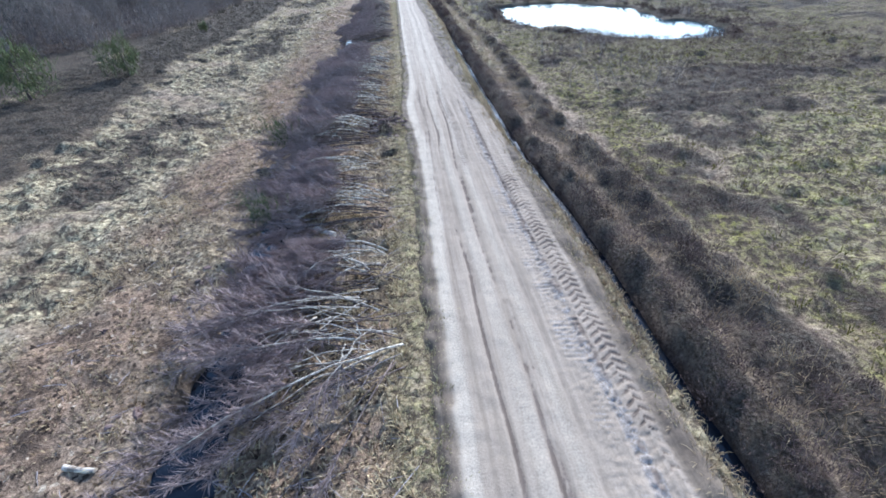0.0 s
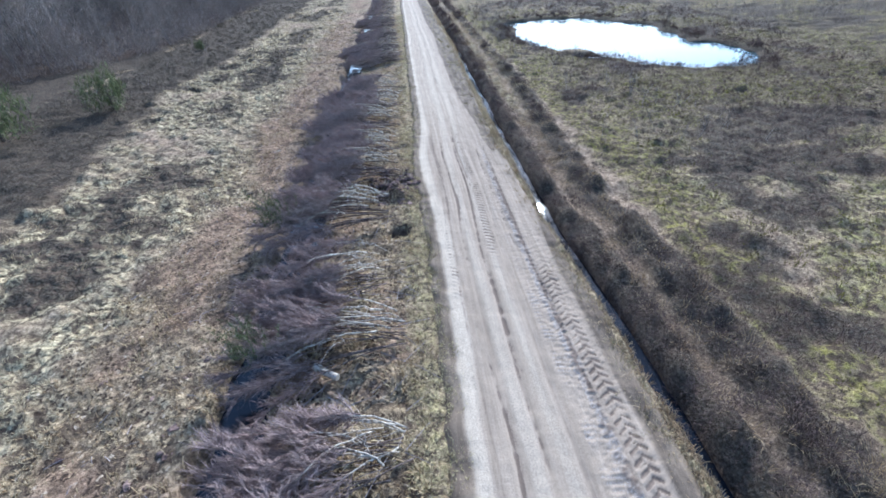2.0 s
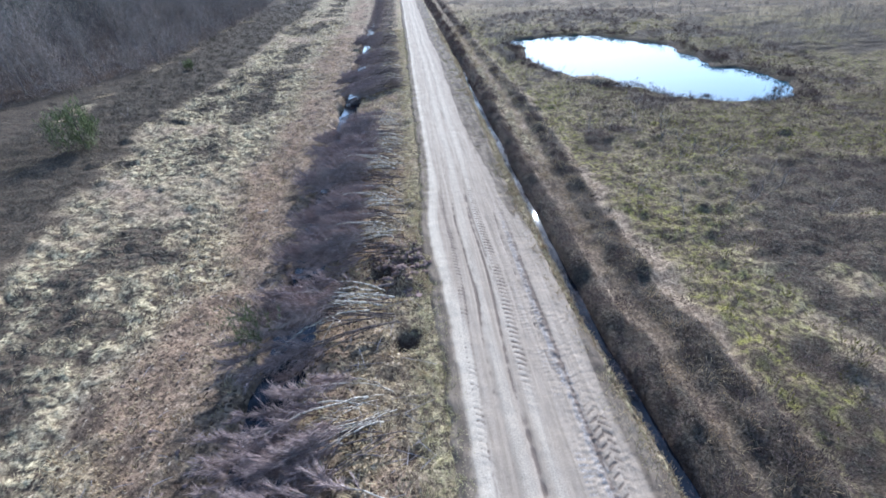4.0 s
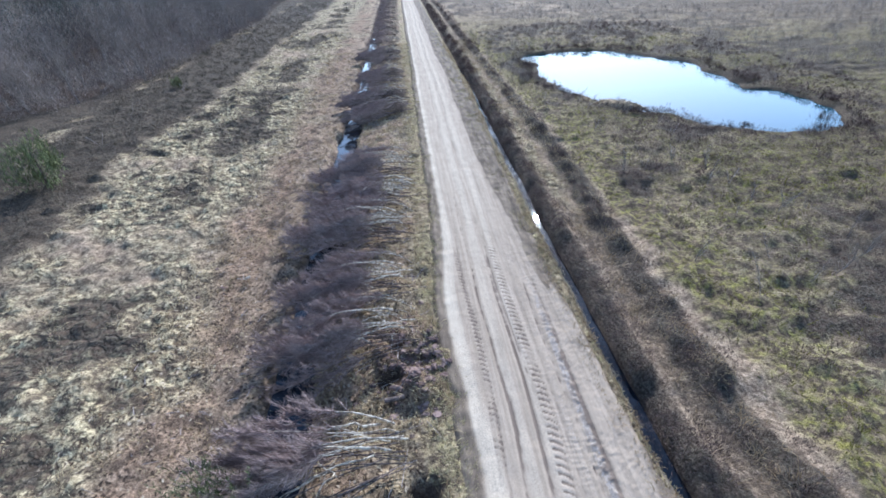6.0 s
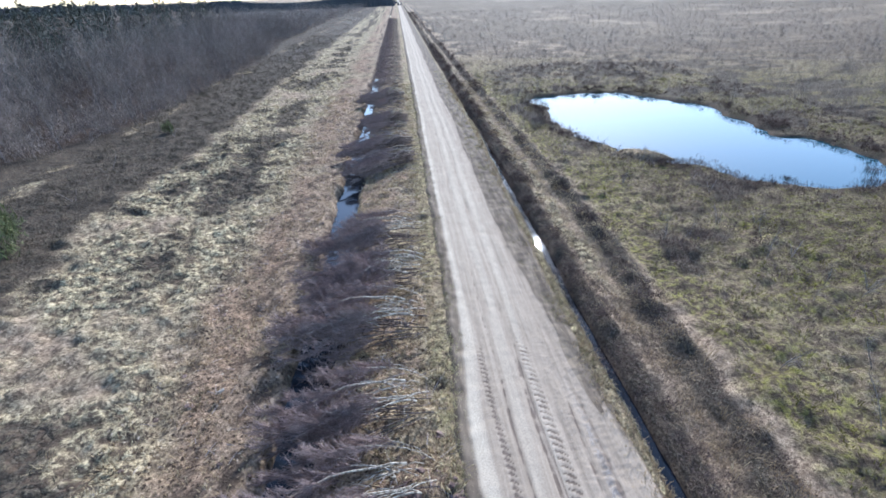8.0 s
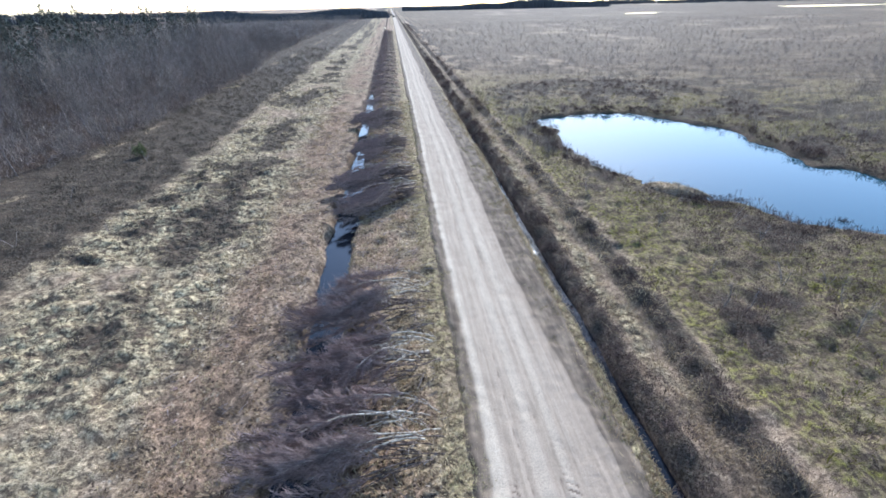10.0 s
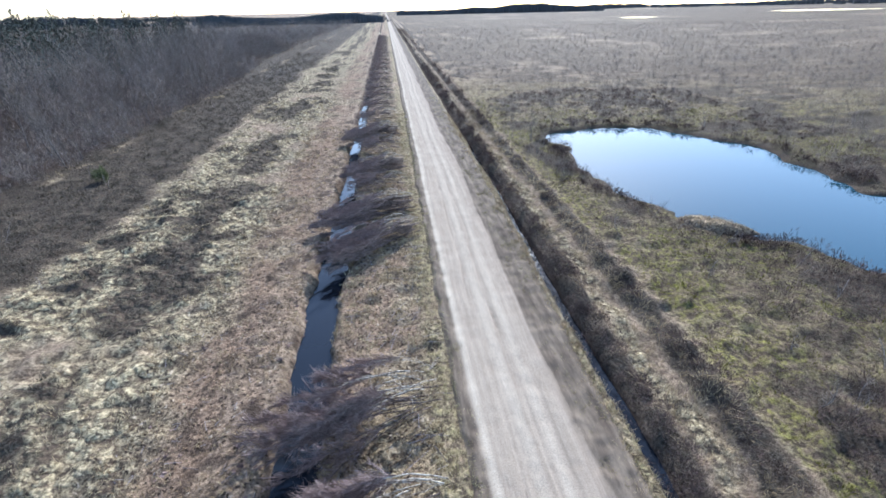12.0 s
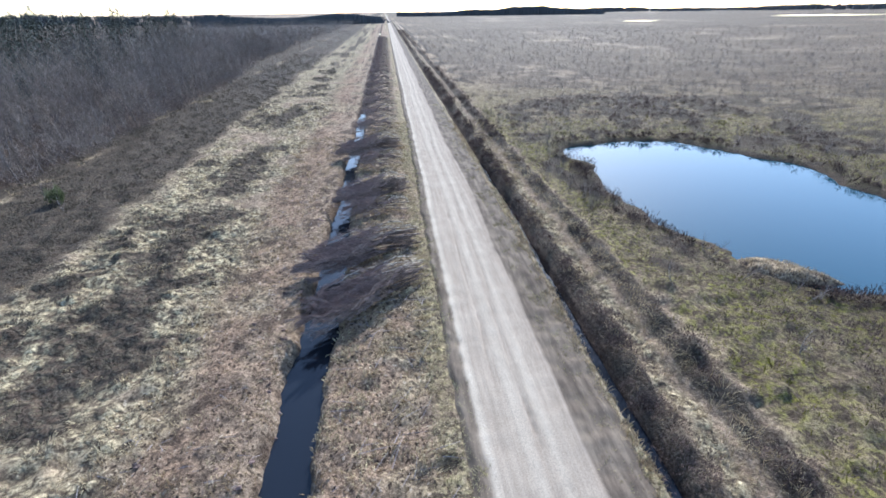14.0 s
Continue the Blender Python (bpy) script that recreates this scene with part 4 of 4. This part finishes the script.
def conifer_crown(tall, whorls, per, sprays, width):
    """Drooping whorls of needled branches as vertices, triangles and tints."""
    base, lean, lens, tint = [], [], [], []
    for w in range(whorls):
        f = w / (whorls - 1)
        z = tall * (0.16 + 0.83 * f)
        reach = tall * 0.26 * (1 - f) ** 0.8 + 0.12
        for k in range(per):
            a = RNG.uniform(0, 2 * math.pi)
            out = np.array([math.cos(a), math.sin(a), -0.18 + 0.75 * f ** 2])
            r = reach * RNG.uniform(0.65, 1.15)
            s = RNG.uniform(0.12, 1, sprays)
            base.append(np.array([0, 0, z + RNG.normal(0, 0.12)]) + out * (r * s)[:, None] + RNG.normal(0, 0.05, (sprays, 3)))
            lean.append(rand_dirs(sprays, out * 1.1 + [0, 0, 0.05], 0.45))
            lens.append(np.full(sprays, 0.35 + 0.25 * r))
            # darker tint near the trunk: shade inside the crown put into the needles' colour
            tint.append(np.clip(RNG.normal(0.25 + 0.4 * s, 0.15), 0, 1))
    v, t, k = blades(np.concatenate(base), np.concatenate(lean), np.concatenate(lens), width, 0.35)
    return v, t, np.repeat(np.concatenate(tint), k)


def conifer(tall, label):
    tree = tagged(new("conifer"), label, "tree", group="conifers of the wood")
    v, t, _ = tubes(np.array([[0, 0, -0.3]]), np.array([[0.05, 0, tall / 2]]), np.array([[0, 0.03, tall * 0.98]]), 0.13, 0.015, 5, 6)
    part("trunk", mesh_from("trunk", v, t, DARK_BARK, smooth=True), tree)
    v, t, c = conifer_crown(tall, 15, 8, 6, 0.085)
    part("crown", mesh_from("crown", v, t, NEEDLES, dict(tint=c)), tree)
    return tree


def stand(kinds, places, lo, hi, grow=lambda x, y: 1.0):
    used = set()
    for i, (x, y) in enumerate(places):
        k = i % len(kinds)
        z = float(height(np.array([x]), np.array([y]))[0])
        m = pose(x, y, z, 0, 0, RNG.uniform(0, 360)) @ Matrix.Scale(RNG.uniform(lo, hi) * grow(x, y), 4)
        if k not in used:
            used.add(k)
            kinds[k].matrix_basis = m
        else:
            copy_thing(kinds[k], m)


def build_wood():
    bare = [bare_tree(5.2, 50, 380, "slender leafless birch with grey-brown twigs"), bare_tree(4.4, 46, 360, "bushy leafless young birch on dark ground"),
            bare_tree(6.0, 54, 400, "tall leafless birch with a pale trunk"), bare_tree(3.8, 46, 350, "low leafless birch scrub with tangled twigs"),
            bare_tree(5.0, 48, 370, "leafless twin-stemmed birch at the wood edge")]
    places = []
    for k in range(170):
        y = 34 + 146 * ((k + RNG.uniform(0, 1)) / 170)
        places.append((float(wood_edge(y)) - 19 * RNG.uniform(0, 1) ** 1.35, y))
    stand(bare, places, 0.72, 1.0, lambda x, y: 1 + 0.018 * (float(wood_edge(y)) - x))
    # the close mass of young birch between the single trees, thinning into scrub far along the track
    def uprights(x, y, per, tall, spread, r, lo):
        n = len(x)
        k = np.repeat(np.arange(n), per)
        size = RNG.uniform(0.6, 1.1, n)[k] * tall[k]
        f = RNG.uniform(lo, 0.85, len(k))
        off = RNG.normal(0, spread, (len(k), 2)) * (0.4 + f)[:, None]
        p0 = np.stack([x[k] + off[:, 0], y[k] + off[:, 1], height(x[k], y[k]) + f * size], 1)
        d = rand_dirs(len(k), (0, 0, 0.8), 0.50) + np.concatenate([off * 0.25, np.zeros((len(k), 1))], 1)
        return (*spikes(p0, p0 + d * (size * RNG.uniform(0.12, 0.34, len(k)))[:, None], r), np.repeat(np.clip(vnoise(x * 0.3, y * 0.3, 19)[k] + RNG.normal(0, 0.2, len(k)), 0, 1), 4))
    n = 1700
    y = RNG.uniform(36, 190, n)
    q = RNG.uniform(0, 1, n) ** 1.5
    x = wood_edge(y) + 0.6 - 24 * q
    ok = ~((x > wood_edge(y) - 9) & (y > 143) & (y < 151))
    x, y, q = x[ok], y[ok], q[ok]
    near = uprights(x, y, 48, (2.0 + 6.6 * np.clip(q * 1.7, 0, 1)) * (0.75 + 0.55 * vnoise(x * 0.25, y * 0.25, 23)), 0.70, 0.015, 0.0)
    n = 1500
    y = 182 + 560 * RNG.uniform(0, 1, n) ** 1.6
    x = wood_edge(y) - (20 + 0.35 * (y - 180)) * RNG.uniform(0, 1, n) ** 1.4
    far = uprights(x, y, 20, 4.2 + 2.2 * vnoise(x * 0.03, y * 0.03, 18), 1.5, 0.055, 0.0)
    y = 105 + 330 * RNG.uniform(0, 1, 620) ** 1.5
    x = RNG.uniform(-30, -16.5, len(y))
    low = uprights(x, y, 14, 0.7 + 1.1 * vnoise(x * 0.2, y * 0.1, 29), 0.75, 0.022, 0.0)
    stuff("wood_edge_scrub", [near, far, low], THICKET, "grey-brown leafless young birch crowded along the edge of the wood", "scrub")
    cons = [conifer(9.6, "dark green conifer of a dense plantation"), conifer(8.8, "dark slender conifer in a plantation"), conifer(10.3, "tall dark spruce with drooping branches"),
            conifer(9.2, "dusky conifer with a ragged crown")]
    places = []
    for k in range(76):
        y = 30 + 150 * ((k + RNG.uniform(0, 1)) / 76)
        places.append((float(wood_edge(y)) - 19 - 16 * RNG.uniform(0, 1) ** 1.2, y))
    stand(cons, places, 0.90, 1.10)
    # the wood behind, and far woods on the horizon
    parts = []
    for k in range(430):
        y = RNG.uniform(26, 184)
        x = float(wood_edge(y)) - 23 - 52 * RNG.uniform(0, 1) ** 1.3
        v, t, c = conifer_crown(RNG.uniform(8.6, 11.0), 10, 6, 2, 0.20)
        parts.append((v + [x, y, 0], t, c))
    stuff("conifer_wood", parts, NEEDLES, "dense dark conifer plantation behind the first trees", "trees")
    parts = []
    for a0, a1, d0, d1, h0, h1, n in ((1.5, 23, 1000, 1350, 6, 18, 700), (-18, -0.8, 500, 900, 3, 8, 500), (21, 75, 1500, 2400, 6, 13, 900), (-60, -16, 600, 1200, 8, 13, 200)):
        for k in range(n):
            a, d = radians(RNG.uniform(a0, a1)), RNG.uniform(d0, d1)
            hill = float(np.clip(0.5 + 0.9 * fbm(np.array([math.degrees(a)]), np.array([a0]), 5.0, 210, 2)[0], 0, 1.2))
            tall, wide = h0 + (h1 - h0) * hill * RNG.uniform(0.65, 1.1), RNG.uniform(3.5, 8)
            q = RNG.normal(0, wide * 0.7, (16, 2))
            p0 = np.concatenate([q + [math.sin(a) * d, math.cos(a) * d], np.full((16, 1), -0.5)], 1)
            top = tall * np.clip(1.05 - 0.06 * np.hypot(q[:, 0], q[:, 1]) / wide, 0.5, 1) * RNG.uniform(0.75, 1.1, 16)
            v, f = spikes(p0, p0 + np.stack([RNG.normal(0, 0.6, 16), RNG.normal(0, 0.6, 16), top + 0.5], 1), 0.45 + 0.0009 * d)
            parts.append((v, f, np.repeat(np.clip(RNG.normal(0.5, 0.25, 16), 0, 1), 4)))
    stuff("far_woods", parts, FAR_WOOD, "distant leafless woods along the horizon", "trees")


def build_saplings():
    n = 3200
    y = 55 + 260 * RNG.uniform(0, 1, n) ** 1.3
    x = 9 + RNG.uniform(0, 1, n) * (20 + 0.75 * y)
    ok = shore(x, y) > 0.8
    k = np.repeat(np.flatnonzero(ok), 11)
    p0 = np.stack([x[k], y[k], height(x[k], y[k])], 1) + RNG.normal(0, 0.16, (len(k), 3)) * [1, 1, 0]
    tall = (0.7 + 1.0 * vnoise(x * 0.1, y * 0.1, 77))[k] * RNG.uniform(0.4, 1.1, len(k))
    p2 = p0 + RNG.normal(0, 0.22, (len(k), 3)) * [1, 1, 0] + np.stack([0 * tall, 0 * tall, tall], 1)
    v, t = spikes(p0, p2, 0.009)
    stuff("bog_saplings", [(v, t, np.repeat(RNG.uniform(0.0, 0.8, len(k)), 4))], THICKET, "thin leafless saplings dotted over the far bog", "saplings")
    kinds = []
    for tall, label in ((1.7, "thin leafless birch sapling on the bog"), (2.3, "leafless birch sapling with upright twigs"), (1.3, "small bare bush in the heather")):
        t = bare_tree(tall, 26, 150, label, 0.30)
        t["group"] = "saplings on the bog"
        t.name = "birch_sapling"
        kinds.append(t)
    places = []
    while len(places) < 190:
        if len(places) < 34:
            x, y = RNG.uniform(9.5, 17), RNG.uniform(24, 50)
        else:
            y = RNG.uniform(50, 150)
            x = 9 + RNG.uniform(0, 1) * (22 + 0.45 * y)
        if shore(np.array([x]), np.array([y]))[0] > 0.7:
            places.append((x, y))
    for k in range(9):
        places.append((RNG.uniform(-24, -15), RNG.uniform(36, 90)))
    stand(kinds, places, 0.6, 1.15)


def pine_bush(tall, label):
    bush = tagged(new("pine_bush"), label, "bush", group="young pines on the strip")
    v, t, _ = tubes(np.array([[0, 0, -0.2]]), np.array([[0.1, 0, tall / 2]]), np.array([[0, 0.05, tall * 0.9]]), 0.05, 0.01, 4, 5)
    part("trunk", mesh_from("trunk", v, t, DARK_BARK, smooth=True), bush)
    k = 1500
    d = rand_dirs(k, (0, 0, 0), 1.0)
    r = RNG.uniform(0.3, 1, k) ** 0.4
    lump = 1 + 0.3 * np.sin(5 * d[:, 0] + 3 * d[:, 1]) + 0.15 * RNG.normal(0, 1, k)
    base = d * (r * lump)[:, None] * [tall * 0.48, tall * 0.48, tall * 0.46] + [0, 0, tall * 0.5]
    v, t, m = blades(base, rand_dirs(k, (0, 0, 0.7), 0.5), 0.24, 0.035, 0.1)
    # inner needles tinted darker to paint in the shade of the crown
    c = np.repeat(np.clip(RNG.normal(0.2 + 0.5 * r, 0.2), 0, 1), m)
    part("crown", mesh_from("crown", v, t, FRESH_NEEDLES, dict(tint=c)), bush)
    return bush


def build_bushes():
    a, b = pine_bush(2.1, "round green young pine among dark heather"), pine_bush(1.4, "small green pine seedling in pale grass")
    a.matrix_basis = pose(-20.6, 38.0, 0) @ Matrix.Scale(1.35, 4)
    copy_thing(a, pose(-24.6, 33.0, 0, 0, 0, 130) @ Matrix.Scale(1.3, 4))
    b.matrix_basis = pose(-22.4, 60.6, 0) @ Matrix.Scale(0.7, 4)


def build_pond_things():
    # a reed-covered hump at the near shore
    n = 36
    th, rr = np.meshgrid(np.linspace(0, 2 * math.pi, n, endpoint=False), np.linspace(0, 1, 9))
    r = rr * (1 + 0.12 * np.sin(3 * th + 1) + 0.07 * np.sin(7 * th))
    x, y = 1.9 * r * np.cos(th), 0.85 * r * np.sin(th)
    z = 0.44 * (1 - rr ** 3) - 0.20 + 0.06 * fbm(x, y, 0.6, 200, 2)
    idx = np.arange(9 * n).reshape(9, n)
    a, b2, c, d = idx[:-1], np.roll(idx, -1, 1)[:-1], np.roll(idx, -1, 1)[1:], idx[1:]
    tris = np.concatenate([np.stack([a.ravel(), d.ravel(), c.ravel()], 1), np.stack([a.ravel(), c.ravel(), b2.ravel()], 1)])
    cols = dict(litter_shade=0 * x.ravel(), crumbs=0 * x.ravel(), pale=0.35 + 0 * x.ravel(), red=1.0 + 0 * x.ravel(), heath=0.0 + 0 * x.ravel(), moss=0 * x.ravel(), peat=(rr.ravel() > 0.93) * 0.8)
    hump = tagged(new("reed_islet"), "low brown islet of dead reed in the pond", "islet")
    part("peat_hump", mesh_from("peat_hump", np.stack([x.ravel(), y.ravel(), z.ravel()], 1), tris, GROUND, cols, True), hump)
    k = 420
    u, a = np.sqrt(RNG.uniform(0, 0.9, k)), RNG.uniform(0, 2 * math.pi, k)
    bx, by = 1.9 * u * np.cos(a), 0.85 * u * np.sin(a)
    base = np.stack([bx, by, 0.44 * (1 - u ** 3) - 0.22], 1)
    v, t, m = blades(base, rand_dirs(k, (0, 0, 0.8), 0.45), 0.22, 0.02, 0.5)
    reed = part("dead_reed", mesh_from("dead_reed", v, t, DRY_GRASS, dict(tint=np.repeat(RNG.uniform(0.0, 0.5, k), m))), hump, "brown broken reed")
    tagged(reed, kind="stuff")
    hump.matrix_basis = pose(15.5, 47.1, POND_Z + 0.33, 0, 0, -38)
    # clumps of rush standing in the water
    for x, y, s in ((22.3, 41.9, 0.5), (28.3, 42.2, 1.0), (26.6, 40.6, 0.8)):
        k = 150
        off = RNG.normal(0, 0.28 * s, (k, 2))
        base = np.concatenate([off, np.full((k, 1), -0.5)], 1)
        lean = np.concatenate([off * 0.8, np.ones((k, 1))], 1)
        lean /= np.linalg.norm(lean, axis=1, keepdims=True)
        v, t, m = blades(base, lean, 0.55 + 0.5 * s, 0.02, 0.3)
        ob = new("rush_clump", mesh_from("rush_clump", v, t, HEATHER, dict(tint=np.repeat(RNG.uniform(0, 0.6, k), m))))
        tagged(ob, "dark rush clump standing in shallow water", "rush", group="rush clumps").matrix_basis = pose(x, y, POND_Z)


def log_piece(x, y, z, length, radius, yaw, label, bark):
    log = tagged(new("log"), label, "log", group="sawn logs")
    n = 9
    th = np.linspace(0, 2 * math.pi, 12, endpoint=False)
    s = np.linspace(0, 1, n)
    vs = []
    for k in s:
        r = radius * (1 - 0.2 * k) * (1 + 0.05 * math.sin(9 * k))
        vs.append(np.stack([np.full(12, (k - 0.5) * length), np.cos(th) * r + 0.12 * length * (k - 0.5) ** 2, np.sin(th) * r], 1))
    v = np.concatenate(vs)
    i = np.arange((n - 1) * 12)
    j = (i // 12) * 12 + (i + 1) % 12
    tris = np.concatenate([np.stack([i, j, j + 12], 1), np.stack([i, j + 12, i + 12], 1)])
    part("bark", mesh_from("bark", v, tris, bark, smooth=True), log)
    for e in (0, n - 1):
        ring = v[e * 12:(e + 1) * 12]
        c = ring.mean(0) + [(-0.004 if e == 0 else 0.004), 0, 0]
        f = np.array([(0, 1 + q, 1 + (q + 1) % 12) for q in range(12)])
        part("sawn_face", mesh_from("sawn_face", np.concatenate([[c], ring]), f, CUT_WOOD), log, "pale sawn wood")
    log.matrix_basis = pose(x, y, z, 0, 0, yaw)


def build_logs():
    log_piece(-6.3, 5.15, 0.08, 0.62, 0.055, -12, "short pale birch log lying in dry grass", BIRCH_BARK)
    log_piece(-2.75, 12.15, 0.34, 0.75, 0.10, -35, "thick white birch log on the brush heap", BIRCH_BARK)
    log_piece(-7.2, 27.9, 0.06, 0.22, 0.05, 40, "small pale offcut on the cleared strip", BIRCH_BARK)
    log_piece(-1.6, 21.6, 0.10, 0.55, 0.07, 10, "grey log beside a peaty hollow", DARK_BARK)


def build_clods():
    """Clods of dug peat: a dense heap on the bank, single ones along the ditch and the cleared strip."""
    n = 520
    x = np.where(np.arange(n) < 300, RNG.normal(-1.0, 0.72, n), np.where(RNG.uniform(0, 1, n) < 0.7, RNG.normal(-5.75, 0.35, n), RNG.uniform(-9, -5.4, n)))
    y = np.where(np.arange(n) < 300, RNG.normal(22.8, 0.85, n), RNG.uniform(4, 62, n))
    keep = (x < 0.1) & (np.hypot((x + 1.75) / 0.45, (y - 22.4) / 0.4) > 1)
    x, y = x[keep], y[keep]
    size = np.where(x > -3, 0.03 + 0.09 * RNG.uniform(0, 1, len(x)) ** 2, RNG.uniform(0.03, 0.09, len(x)))
    bm = bmesh.new()
    bmesh.ops.create_icosphere(bm, subdivisions=2, radius=1)
    ball = np.array([v.co for v in bm.verts])
    tri = np.array([[v.index for v in f.verts] for f in bm.faces])
    bm.free()
    vs, ts, cs = [], [], []
    for k in range(len(x)):
        q = ball * (1 + 0.30 * np.sin(ball @ RNG.normal(0, 3.5, 3) + RNG.uniform(0, 6)) + 0.22 * RNG.normal(0, 1, len(ball)))[:, None]
        q = q * size[k] * np.array([RNG.uniform(0.8, 1.5), RNG.uniform(0.7, 1.2), RNG.uniform(0.5, 0.8)])
        vs.append(q + [x[k], y[k], 0])
        ts.append(tri + k * len(ball))
        cs.append(np.full(len(ball), RNG.uniform(0, 1)))
    v = np.concatenate(vs)
    v[:, 2] += np.repeat(height(x, y), len(ball)) - 0.01
    stuff("peat_clods", [(v, np.concatenate(ts), np.concatenate(cs))], SOIL, "dug purple-brown peat clods lying beside the ditch", "soil")


def build_sticks():
    """Twigs dropped on the bank and the cleared strip."""
    n = 900
    x = np.where(RNG.uniform(0, 1, n) < 0.55, RNG.uniform(-4.2, -0.6, n), RNG.uniform(-9.5, -5.3, n))
    y = RNG.uniform(3.5, 60, n)
    a, ln = RNG.normal(0, 0.5, n) + np.where(RNG.uniform(0, 1, n) < 0.3, 1.3, 0), RNG.uniform(0.15, 0.9, n) * np.where(x > -4.5, 1.2, 0.5)
    p0 = np.stack([x, y, height(x, y) + 0.03], 1)
    x2, y2 = x + np.cos(a) * ln, y + np.sin(a) * ln
    p2 = np.stack([x2, y2, height(x2, y2) + 0.05], 1)
    v, t, _ = tubes(p0, (p0 + p2) / 2 + [0, 0, 0.03], p2, 0.010, 0.005, 2, 3)
    stuff("dropped_sticks", [(v, t, np.repeat(RNG.uniform(0.4, 1, n), 9))], GREY_TWIGS, "broken grey sticks lying about on the grass", "sticks")


plant_grass()
plant_heather()
build_piles()
build_wood()
build_saplings()
build_bushes()
build_pond_things()
build_logs()
build_sticks()
build_clods()
